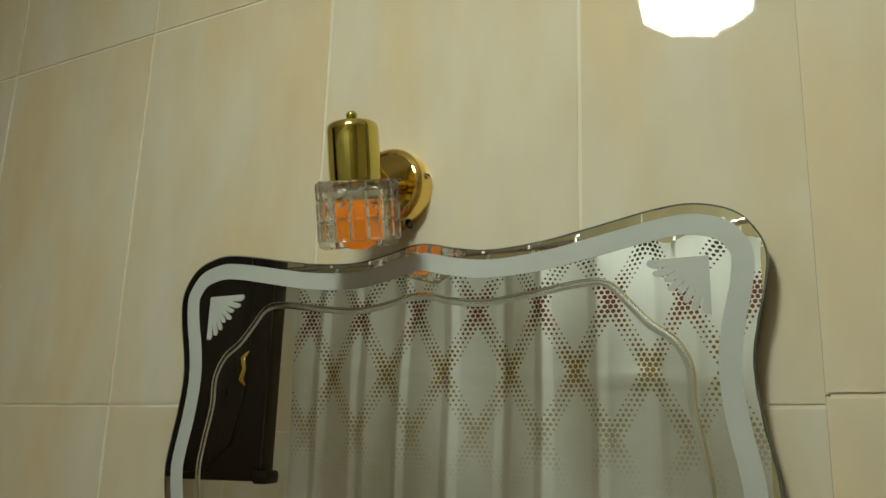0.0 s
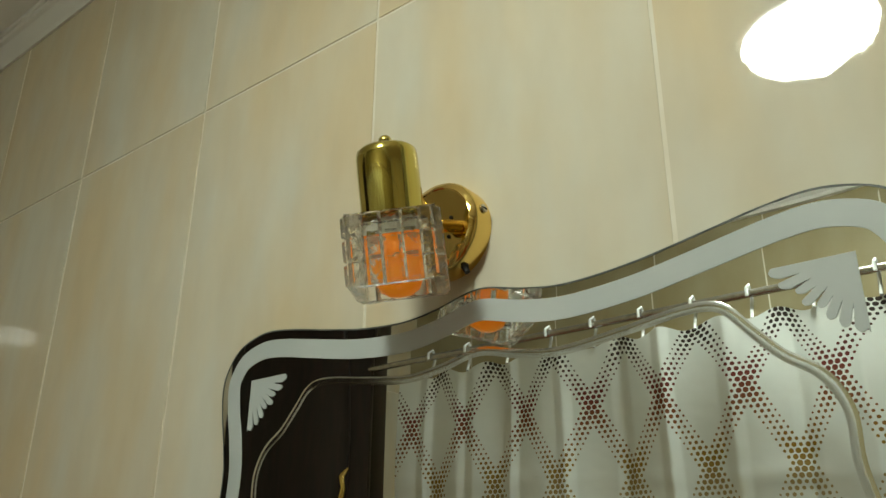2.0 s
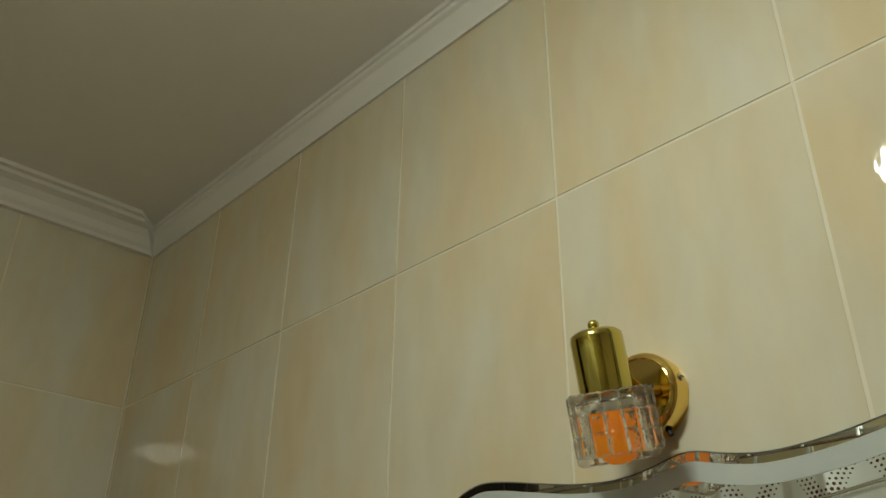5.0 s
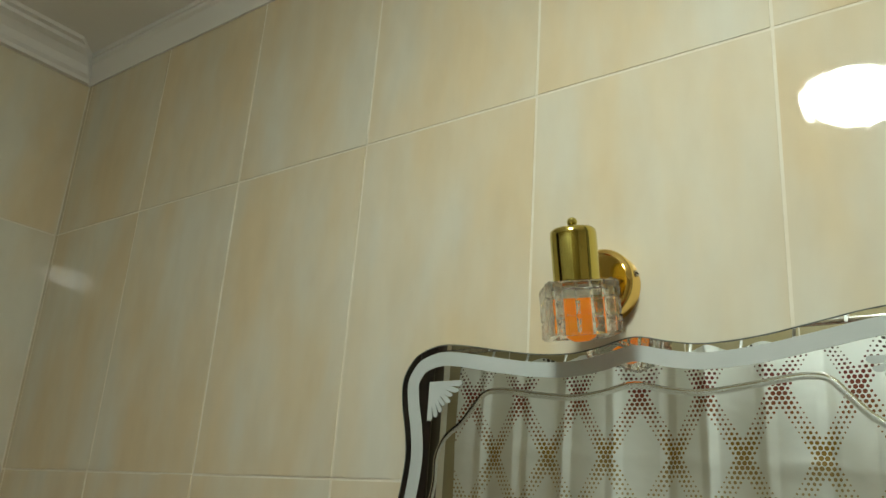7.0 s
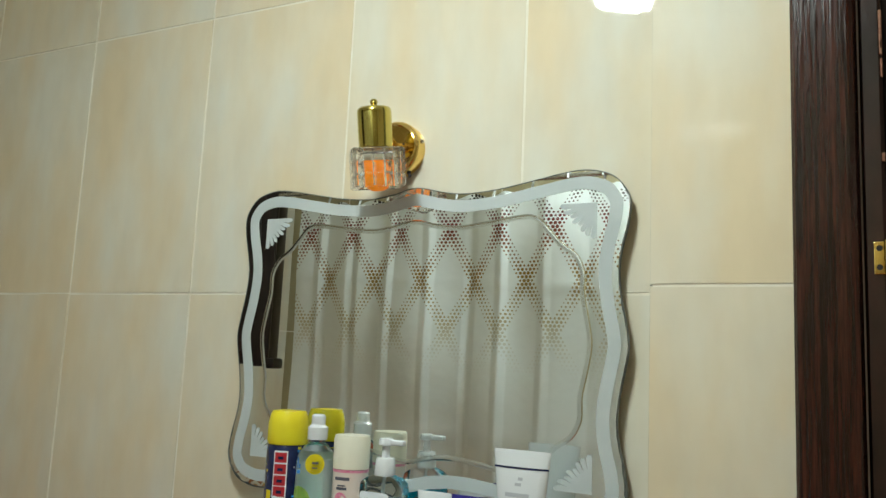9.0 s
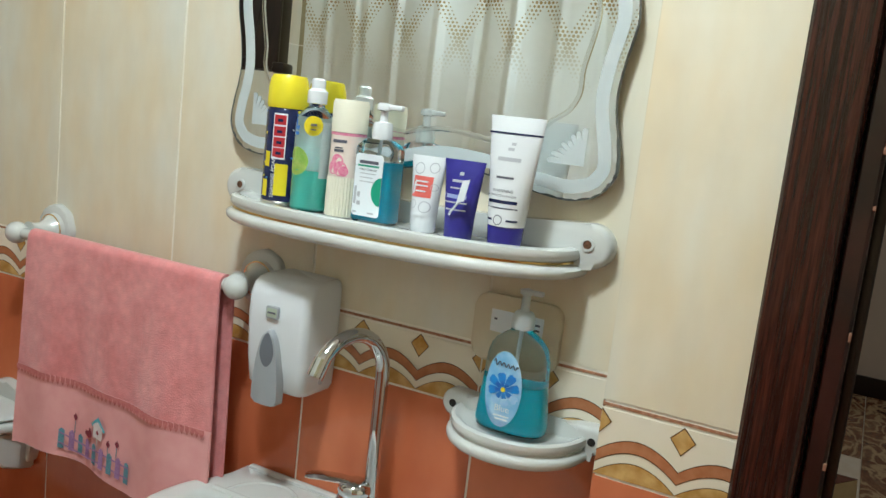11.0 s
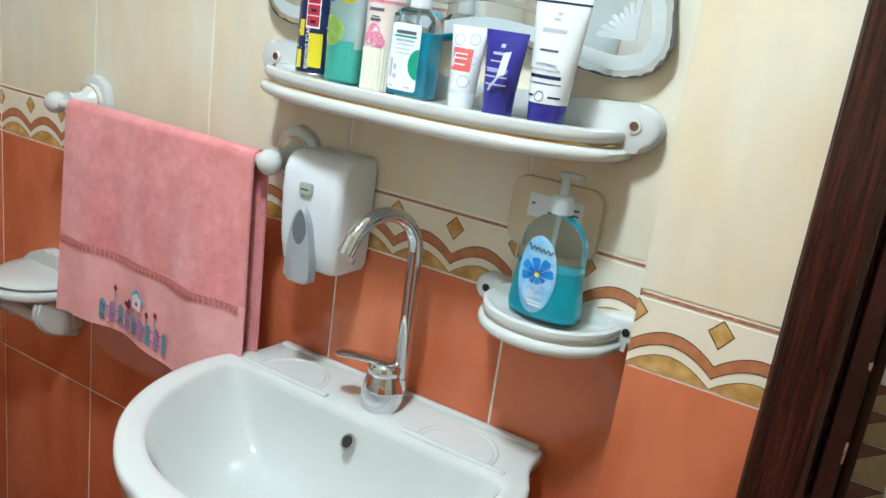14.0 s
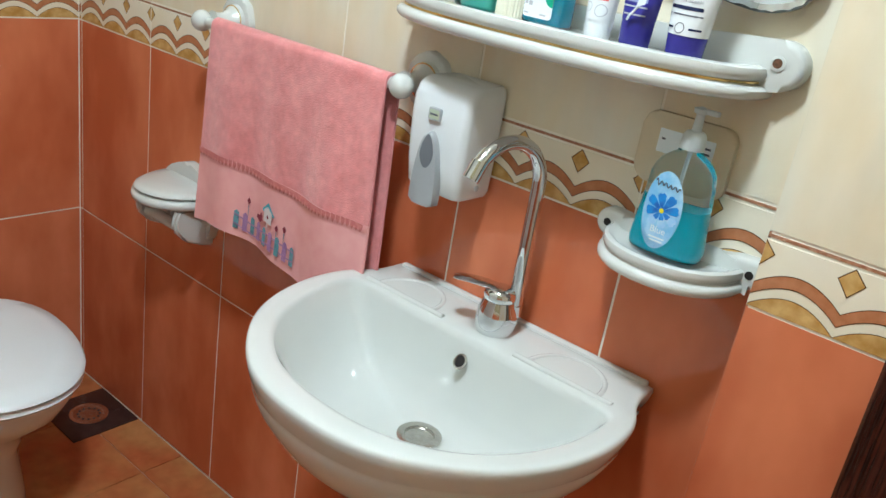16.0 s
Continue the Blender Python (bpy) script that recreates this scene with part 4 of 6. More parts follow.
# ---- soap dispenser on the wall ----
def wall_dispenser():
    d = thing("soap_dispenser", (0.002, 0, 0.81), "white wall-mounted soap dispenser with a grey push lever", "soap dispenser")
    bm = bmesh.new()
    rings = []
    for z, w, dep in ((0.8080, 0.036, 0.056), (0.8105, 0.0405, 0.064), (0.818, 0.0440, 0.070), (0.850, 0.0455, 0.0745), (0.900, 0.0465, 0.0770), (0.930, 0.0468, 0.0755), (0.943, 0.0462, 0.0705), (0.950, 0.0445, 0.063), (0.9535, 0.040, 0.054)):
        ring = []
        for x, y in rounded(-w, w, -dep, 0.0, min(0.0105, dep * 0.3), 6):
            yy = y - (0.0025 * (1 - (x / w) ** 2) if y < -dep * 0.5 else 0)
            ring.append((0.002 + x, min(yy, -0.0015), z))
        rings.append(ring)
    loft(bm, rings, True, True, True)
    body = part("housing", bm, WHITE_PL, d, "glossy white plastic housing", smooth=60)
    bm = bmesh.new()
    pts = smooth_curve([Vector(p) for p in ((0.0, 0.892), (0.009, 0.882), (0.0150, 0.860), (0.0185, 0.832), (0.0195, 0.806), (0.0165, 0.7985), (0.0, 0.797), (-0.0165, 0.7985), (-0.0195, 0.806), (-0.0185, 0.832), (-0.0150, 0.860), (-0.009, 0.882))], 4)
    plate(bm, [(p.x, p.y) for p in pts], -0.072, -0.0860, 0.003, 2)
    lever = part("push_lever", bm, GREY_PL, d, "grey push lever", smooth=50)
    bm = bmesh.new()
    pts = smooth_curve([Vector(p) for p in ((0.0, 0.889), (0.0075, 0.878), (0.0105, 0.862), (0.006, 0.850), (0.0, 0.846), (-0.006, 0.850), (-0.0105, 0.862), (-0.0075, 0.878))], 4)
    plate(bm, [(p.x, p.y) for p in pts], -0.0859, -0.0866, 0)
    part("thumb_mark", bm, SMOKE_PL, lever, "dark recess")
    bm = bmesh.new(); plate(bm, rounded(-0.010, 0.009, 0.905, 0.921, 0.003, 3), -0.076, -0.0815, 0.0008)
    win = part("window", bm, GREY_PL, d, "small level window")
    bm = bmesh.new(); plate(bm, rounded(-0.008, 0.007, 0.9075, 0.9185, 0.002, 3), -0.0815, -0.0818)
    part("window_pane", bm, mat("level_window", (0.46, 0.52, 0.40, 1), rough=0.2), win)
    bm = bmesh.new(); box(bm, -0.0065, 0.0055, -0.0822, -0.0818, 0.9118, 0.9140)
    part("printed_bar", bm, INK, win)
    bm = bmesh.new(); rod(bm, (0.0455, -0.034, 0.826), (0.0475, -0.034, 0.826), 0.004, seg=16)
    part("lock", bm, GREY_PL, d)


wall_dispenser()


# ---- basin, pedestal and tap ----
BX, BZ = 0.122, 0.665


def radial(ctrl, cx, cy, n):
    """Points of a closed smooth outline at n even angles about a centre."""
    pts = smooth_curve([Vector(p) for p in ctrl], 8)
    ang = sorted(((math.atan2(p.y - cy, p.x - cx) % (2 * math.pi)), (p - Vector((cx, cy))).length) for p in pts)
    A = [a for a, _ in ang]
    R = [r for _, r in ang]
    A = [A[-1] - 2 * math.pi] + A + [A[0] + 2 * math.pi]
    R = [R[-1]] + R + [R[0]]
    return [float(np.interp(2 * math.pi * i / n, A, R)) for i in range(n)]


def basin():
    s = thing("wash_basin", (BX, -0.18, FLOOR), "white ceramic wash basin on a pedestal with soap recesses", "wash basin")
    n, cx, cy = 128, BX, -0.19
    right = [(0.0, -0.374), (0.05, -0.370), (0.10, -0.354), (0.15, -0.320), (0.19, -0.278), (0.218, -0.228), (0.233, -0.172), (0.235, -0.125), (0.228, -0.088), (0.214, -0.060), (0.207, -0.035), (0.206, -0.012), (0.205, -0.003), (0.17, -0.002), (0.09, -0.002)]
    outer = [(cx + x, y) for x, y in right] + [(cx, -0.002)] + [(cx - x, y) for x, y in reversed(right[1:])]
    ri = [(0.0, -0.334), (0.05, -0.330), (0.10, -0.314), (0.145, -0.282), (0.178, -0.236), (0.197, -0.185), (0.204, -0.140), (0.203, -0.112), (0.196, -0.099), (0.17, -0.096), (0.09, -0.094)]
    inner = [(cx + x, y) for x, y in ri] + [(cx, -0.093)] + [(cx - x, y) for x, y in reversed(ri[1:])]
    Ro, Ri = radial(outer, cx, cy, n), radial(inner, cx, cy, n)
    ang = [2 * math.pi * i / n for i in range(n)]

    def ring(R, z, f=1.0, ox=0.0, oy=0.0, back=-0.003):
        return [(cx + ox + r * f * math.cos(a), min(back, cy + oy + r * f * math.sin(a)), z) for r, a in zip(R, ang)]

    def blend(w):
        return [a * (1 - w) + b * w for a, b in zip(Ro, Ri)]

    dx, dy = cx - 0.002, -0.164
    rings = [ring(Ro, 0.515, 0.30), ring(Ro, 0.520, 0.42), ring(Ro, 0.545, 0.66), ring(Ro, 0.580, 0.84), ring(Ro, 0.610, 0.93), ring(Ro, 0.630, 0.965), ring(Ro, 0.6325, 0.962), ring(Ro, 0.635, 0.970), ring(Ro, 0.650, 0.990), ring(Ro, 0.660, 1.0), ring(Ro, 0.6648, 0.995), ring(Ro, 0.6665, 0.982), ring(blend(0.35), 0.6665), ring(blend(0.75), 0.6655), ring(blend(0.93), 0.664), ring(Ri, 0.660), ]
    drain_r = 0.019
    depth = [(0.03, 0.652), (0.07, 0.638), (0.13, 0.618), (0.22, 0.594), (0.34, 0.572), (0.50, 0.560), (0.68, 0.5505), (0.84, 0.5465), (1.0, 0.5450)]
    for w, z in depth:
        rings.append([(cx + r * (1 - w) * math.cos(a) + w * ((dx - cx) + drain_r * math.cos(a)), cy + r * (1 - w) * math.sin(a) + w * ((dy - cy) + drain_r * math.sin(a)), z) for r, a in zip(Ri, ang)])
    bm = bmesh.new()
    loft(bm, rings, True, True, True)
    part("bowl", bm, PORCELAIN, s, "glossy white oval bowl with a flat back ledge", smooth=70)
    # soap recess outlines and rear upstand
    for sx in (-1, 1):
        bm = bmesh.new()
        c0 = cx + sx * 0.125
        poly = [(c0 + 0.048 * math.cos(radians(a)), -0.082 + 0.056 * math.sin(radians(a)) ** 0.9) for a in range(0, 181, 9)]
        tube(bm, [(x, y, 0.6648) for x, y in poly], 0.0036, 10)
        tube(bm, [(poly[-1][0] - 0.02, -0.0825, 0.6645), (poly[0][0] + 0.02, -0.0825, 0.6645)], 0.0042, 10)
        part("soap_recess", bm, PORCELAIN, s, "raised soap recess outline", smooth=80)
    bm = bmesh.new(); box(bm, cx - 0.198, cx + 0.198, -0.012, -0.0005, 0.658, 0.6705, 0.003)
    part("rear_upstand", bm, PORCELAIN, s)
    # drain
    bm = bmesh.new(); lathe(bm, (dx, dy, 0.5484), [(0.0280, 0.0), (0.0280, 0.0018), (0.0240, 0.0030), (0.0190, 0.0024), (0.0175, -0.0022), (0.001, -0.0022)], 36)
    dr = part("drain", bm, STEEL, s, "steel basin drain")
    for i in range(6):
        a = i * math.pi / 3
        bm = bmesh.new(); lathe(bm, (dx + 0.0100 * math.cos(a), dy + 0.0100 * math.sin(a), 0.5466), [(0.0040, 0.0), (0.0001, 0.0002)], 12)
        part("drain_hole", bm, DARK, dr)
    bm = bmesh.new(); ball(bm, (dx, dy, 0.5472), 0.003, 1, 1, 0.5, 12)
    part("drain_screw", bm, CHROME, dr)
    # overflow
    bm = bmesh.new()
    c, nrm = Vector((cx - 0.003, -0.1035, 0.632)), Vector((0, -0.80, 0.60))
    q = nrm.to_track_quat("Z", "Y").to_matrix()
    loft(bm, [[c + q @ Vector((r * math.cos(2 * math.pi * i / 24), 1.15 * r * math.sin(2 * math.pi * i / 24), h)) for i in range(24)] for r, h in ((0.0092, 0.0005), (0.0090, 0.0022), (0.0068, 0.0024), (0.0062, 0.0008))])
    ov = part("overflow_ring", bm, STEEL, s, "steel overflow ring")
    bm = bmesh.new()
    bm.faces.new([bm.verts.new(c + q @ Vector((0.0064 * math.cos(2 * math.pi * i / 20), 1.15 * 0.0064 * math.sin(2 * math.pi * i / 20), 0.0016))) for i in range(20)])
    part("overflow_hole", bm, DARK, ov)
    # pedestal
    bm = bmesh.new()
    loft(bm, [[(cx + w * math.cos(a), -0.165 + w * 0.95 * math.sin(a), z) for a in ang[::4]] for z, w in ((FLOOR, 0.082), (0.05, 0.080), (0.10, 0.066), (0.30, 0.062), (0.45, 0.072), (0.535, 0.098))], True, True, True)
    part("pedestal", bm, PORCELAIN_IVORY, s, "white ceramic pedestal", smooth=60)


basin()


def tap():
    t = thing("basin_tap", (0.126, -0.055, 0.6665), "chrome single-lever basin tap with a tall swan-neck spout", "tap")
    x, y = 0.126, -0.054
    bm = bmesh.new(); lathe(bm, (x, y, 0), [(0.0235, 0.666), (0.0245, 0.6685), (0.0262, 0.6760), (0.0265, 0.686), (0.0250, 0.696), (0.0215, 0.705), (0.0200, 0.7100)], 36)
    part("body", bm, CHROME, t, smooth=50)
    bm = bmesh.new(); lathe(bm, (x, y, 0), [(0.0200, 0.7105), (0.0212, 0.7150), (0.0200, 0.722), (0.012, 0.7265), (0.001, 0.7280)], 36)
    head = part("lever_head", bm, CHROME, t, smooth=60)
    bm = bmesh.new()
    rings = []
    for s, w, z, th in ((0.0, 0.011, 0.722, 0.004), (0.02, 0.0115, 0.7260, 0.003), (0.04, 0.0125, 0.7270, 0.0024), (0.056, 0.011, 0.7260, 0.002), (0.062, 0.006, 0.7250, 0.0016)):
        px, py = x - 0.90 * s, y - 0.42 * s
        nx, ny = 0.42, -0.90
        rings.append([(px + nx * a, py + ny * a, z + b) for a, b in ((-w, 0), (-w * 0.7, th), (w * 0.7, th), (w, 0), (w * 0.7, -th), (-w * 0.7, -th))])
    loft(bm, rings, True, True, True)
    part("lever", bm, CHROME, head, "flat chrome lever", smooth=50)
    bx, by = 0.1415, -0.043
    pts = [(bx, by, 0.690), (bx, by, 0.76), (bx, by, 0.82), (bx, by, 0.860)]
    for a in range(10, 146, 9):
        r = 0.0575
        pts.append((bx - 0.018 * (1 - math.cos(radians(a))) * 0.5, by - r * (1 - math.cos(radians(a))), 0.860 + r * math.sin(radians(a))))
    bm = bmesh.new(); tube(bm, pts, 0.0085, 20)
    spout = part("spout", bm, CHROME, t, "tall bent chrome spout", smooth=80)
    bm = bmesh.new(); tube(bm, [Vector(pts[-1]) + Vector((0, 0.002, 0.004)), Vector(pts[-1]) + Vector((-0.0015, -0.008, -0.0145))], 0.0097, 20)
    part("aerator", bm, CHROME, spout)
    bm = bmesh.new(); rod(bm, (bx, by, 0.692), (bx, by, 0.706), 0.0100); rod(bm, (bx, by, 0.697), (x, y, 0.697), 0.0075)
    part("collar", bm, CHROME, t)


tap()


# ---- beige box and card behind the soap dish ----
def beige_box():
    b = thing("wall_plate", (0.288, 0, 0.908), "beige plastic cover plate on the border tiles with a white card", "cover plate")
    bm = bmesh.new(); plate(bm, rounded(0.236, 0.342, 0.900, 0.979, 0.016), -0.0005, -0.010, 0.003)
    part("cover", bm, BEIGE_PL, b)
    bm = bmesh.new(); plate(bm, rounded(0.258, 0.322, 0.936, 0.962, 0.001, 2), -0.0101, -0.0106)
    card = part("card", bm, PAPER, b, "white paper card")
    for x0, x1, z in ((0.262, 0.266, 0.950), (0.308, 0.318, 0.952), (0.300, 0.318, 0.946)):
        bm = bmesh.new(); box(bm, x0, x1, -0.0109, -0.0106, z, z + 0.0022)
        part("printed_bar", bm, INK, card)


beige_box()


# ---- bottles ----
def front_m(x, y, z, spin=0.0):
    """Metres: text frame facing the camera side of the room, at plan place x, y, z."""
    return Matrix.Translation(Vector((x, y, z)) * U) @ pose(0, 0, 0, 90, 0, 0) @ pose(0, 0, 0, 0, 0, spin)


def wrap_bar(bm, c, r, a0, a1, z0, z1, k=8):
    """A printed patch wrapped on a round bottle; angles from the front, degrees."""
    lo, hi = [], []
    for i in range(k + 1):
        a = radians(a0 + (a1 - a0) * i / k)
        x, y = c[0] + r * math.sin(a), c[1] - r * math.cos(a)
        lo.append(bm.verts.new((x, y, z0)))
        hi.append(bm.verts.new((x, y, z1)))
    for i in range(k):
        bm.faces.new((lo[i], lo[i + 1], hi[i + 1], hi[i]))
    return bm


def wrap_disc(bm, c, r, a0, z0, rad, sz=1.0):
    vs = []
    for i in range(20):
        t = 2 * math.pi * i / 20
        a = radians(a0) + rad * math.cos(t) / r
        vs.append(bm.verts.new((c[0] + r * math.sin(a), c[1] - r * math.cos(a), z0 + rad * sz * math.sin(t))))
    bm.faces.new(vs)
    return bm


SZ = 1.0435


def foam_can():
    c, r = (-0.022, -0.056), 0.0240
    o = thing("shaving_foam_can", (*c, SZ), "navy and yellow shaving foam can with a yellow cap", "spray can", "bottles on the shelf")
    bm = bmesh.new(); lathe(bm, (*c, SZ), [(0.001, 0.001), (r - 0.003, 0.0), (r, 0.002), (r, 0.0045), (r - 0.001, 0.005), (r, 0.0055), (r, 0.112), (r - 0.002, 0.117), (r - 0.003, 0.118)], 40)
    body = part("can", bm, NAVY, o, "dark navy printed can")
    bm = bmesh.new(); lathe(bm, (*c, SZ), [(r + 0.0002, 0.0005), (r + 0.0004, 0.004), (r - 0.0005, 0.0052)], 40)
    part("bottom_rim", bm, STEEL, o)
    bm = bmesh.new(); lathe(bm, (*c, SZ), [(r - 0.0005, 0.1165), (r + 0.0005, 0.120), (r + 0.0003, 0.140), (r - 0.0015, 0.150), (r - 0.004, 0.1555), (0.001, 0.157)], 40)
    part("cap", bm, YELLOW_PL, o, "bright yellow cap")
    bm = bmesh.new(); wrap_bar(bm, c, r + 0.0003, 1, 41, SZ + 0.0555, SZ + 0.1100)
    part("brand_block", bm, PAPER, body, "white outlined vertical logo block")
    for z in (0.0575, 0.0700, 0.0830, 0.0965):
        bm = bmesh.new(); wrap_bar(bm, c, r + 0.0005, 4, 38, SZ + z, SZ + z + 0.0115)
        part("brand_bar", bm, RED_PR, body, "red logo shape")
        bm = bmesh.new(); wrap_bar(bm, c, r + 0.0007, 14, 29, SZ + z + 0.0035, SZ + z + 0.0070)
        part("brand_gap", bm, NAVY, body)
    fleck = random.Random(11)
    for k in range(26):
        a, z, w = fleck.uniform(-50, 75), fleck.uniform(0.008, 0.112), fleck.uniform(2, 6)
        if 0 < a + w and a - w < 54 and z > 0.006:
            a = a - 58 if a < 27 else a + 32
        bm = bmesh.new(); wrap_bar(bm, c, r + 0.0002, a - w, a + w, SZ + z, SZ + z + fleck.uniform(0.001, 0.004), 2)
        part("print_fleck", bm, (YELLOW_PL, BLUE_PR, INK_L)[k % 3], body)
    bm = bmesh.new(); wrap_bar(bm, c, r + 0.0003, 14, 52, SZ + 0.012, SZ + 0.050)
    part("yellow_patch", bm, YELLOW_PL, body)
    bm = bmesh.new(); wrap_bar(bm, c, r + 0.0003, -28, -8, SZ + 0.010, SZ + 0.030)
    part("yellow_patch", bm, YELLOW_PL, body)
    bm = bmesh.new(); wrap_bar(bm, c, r + 0.0003, -22, -4, SZ + 0.046, SZ + 0.064)
    part("yellow_patch", bm, YELLOW_PL, body)
    a = radians(11)
    m = Matrix.Translation(Vector((c[0] + (r + 0.0008) * math.sin(a), c[1] - (r + 0.0008) * math.cos(a), SZ + 0.034)) * U) @ pose(0, 0, 0, 90, 0, 11) @ pose(0, 0, 0, 0, 0, 90)
    lettering("lettering", "SHAVING FOAM", 0.0085, m, PAPER, body, "white vertical lettering")


def spray_bottle():
    c, r = (0.0285, -0.066), 0.0225
    o = thing("spray_bottle", (*c, SZ), "clear spray bottle half full of mint green liquid", "spray bottle", "bottles on the shelf")
    bm = bmesh.new(); lathe(bm, (*c, SZ), [(0.001, 0.001), (r - 0.003, 0.0), (r, 0.004), (r, 0.100), (r - 0.002, 0.110), (r - 0.009, 0.119), (0.0095, 0.122), (0.0095, 0.127)], 40)
    part("bottle", bm, CLEAR, o, "clear plastic bottle", smooth=60)
    bm = bmesh.new(); lathe(bm, (*c, SZ), [(0.001, 0.003), (r - 0.0045, 0.003), (r - 0.002, 0.006), (r - 0.002, 0.048), (0.001, 0.048)], 40)
    part("liquid", bm, MINT_LIQ, o, "mint green liquid", smooth=60)
    bm = bmesh.new(); wrap_bar(bm, c, r - 0.0012, 60, 300, SZ + 0.040, SZ + 0.105, 20)
    part("rear_label", bm, MILKY, o, "pale rear label seen through the bottle")
    bm = bmesh.new(); wrap_disc(bm, c, r + 0.0004, -16, SZ + 0.058, 0.0165)
    part("fruit_disc", bm, LIME_PR, o, "lime green fruit picture")
    bm = bmesh.new(); wrap_disc(bm, c, r + 0.0004, 32, SZ + 0.1, 0.0115)
    part("round_sticker", bm, YELLOW_PL, o, "yellow round sticker")
    bm = bmesh.new(); wrap_bar(bm, c, r + 0.0007, 24, 42, SZ + 0.100, SZ + 0.1025); wrap_bar(bm, c, r + 0.0007, 26, 40, SZ + 0.095, SZ + 0.0965)
    part("printed_bars", bm, INK, o)
    for z0, z1, a0, a1 in ((0.088, 0.092, -34, -14), (0.094, 0.106, -32, -24), (0.094, 0.099, -21, -14)):
        bm = bmesh.new(); wrap_bar(bm, c, r + 0.0004, a0, a1, SZ + z0, SZ + z1)
        part("brand_bar", bm, BLUE_PR, o)
    bm = bmesh.new(); lathe(bm, (*c, SZ), [(0.0115, 0.126), (0.0118, 0.140), (0.0095, 0.142), (0.0082, 0.143), (0.0082, 0.153), (0.006, 0.155), (0.001, 0.155)], 28)
    part("pump", bm, WHITE_PL, o, "white spray pump")


def deodorant():
    c, r = (0.0735, -0.060), 0.0210
    o = thing("deodorant_can", (*c, SZ), "cream coloured spray with rose picture and ribbed base", "spray can", "bottles on the shelf")
    bm = bmesh.new()
    rings = []
    for z, f in ((0.0, 0.97), (0.002, 1.0), (0.044, 1.0), (0.046, 0.985)):
        rings.append([(c[0] + (r * f - (0.0007 if i % 4 > 1 else 0)) * math.cos(2 * math.pi * i / 144), c[1] + (r * f - (0.0007 if i % 4 > 1 else 0)) * math.sin(2 * math.pi * i / 144), SZ + z) for i in range(144)])
    loft(bm, rings, True, True, True)
    part("ribbed_base", bm, IVORY_PL, o, "ribbed cream base", smooth=20)
    bm = bmesh.new(); lathe(bm, (*c, SZ), [(r - 0.0006, 0.046), (r - 0.0006, 0.096), (0.001, 0.0962)], 40)
    body = part("body", bm, mat("cream_print", (0.80, 0.66, 0.58, 1), (0.84, 0.76, 0.68, 1), rough=0.2, scale=30), o, "pale pink printed body")
    bm = bmesh.new(); wrap_bar(bm, c, r - 0.0003, 0, 360, SZ + 0.0935, SZ + 0.0965, 40)
    part("pink_ring", bm, PINK_PR, body)
    bm = bmesh.new(); lathe(bm, (*c, SZ), [(r, 0.097), (r, 0.130), (r - 0.0015, 0.134), (0.001, 0.1345)], 40)
    part("cap", bm, IVORY_PL, o, "ivory cap")
    for a, z, rad in ((-12, 0.056, 0.0075), (14, 0.0555, 0.0085), (2, 0.064, 0.008), (26, 0.053, 0.006)):
        bm = bmesh.new(); wrap_disc(bm, c, r - 0.0002 + 0.0001 * z, a, SZ + z, rad)
        part("rose", bm, PINK_PR, body, "pink rose picture")
    for z, w, h in ((0.085, 26, 0.0035), (0.0785, 14, 0.0015), (0.0745, 18, 0.003)):
        bm = bmesh.new(); wrap_bar(bm, c, r - 0.0002, 4 - w, 4 + w, SZ + z, SZ + z + h)
        part("printed_bar", bm, INK, body)


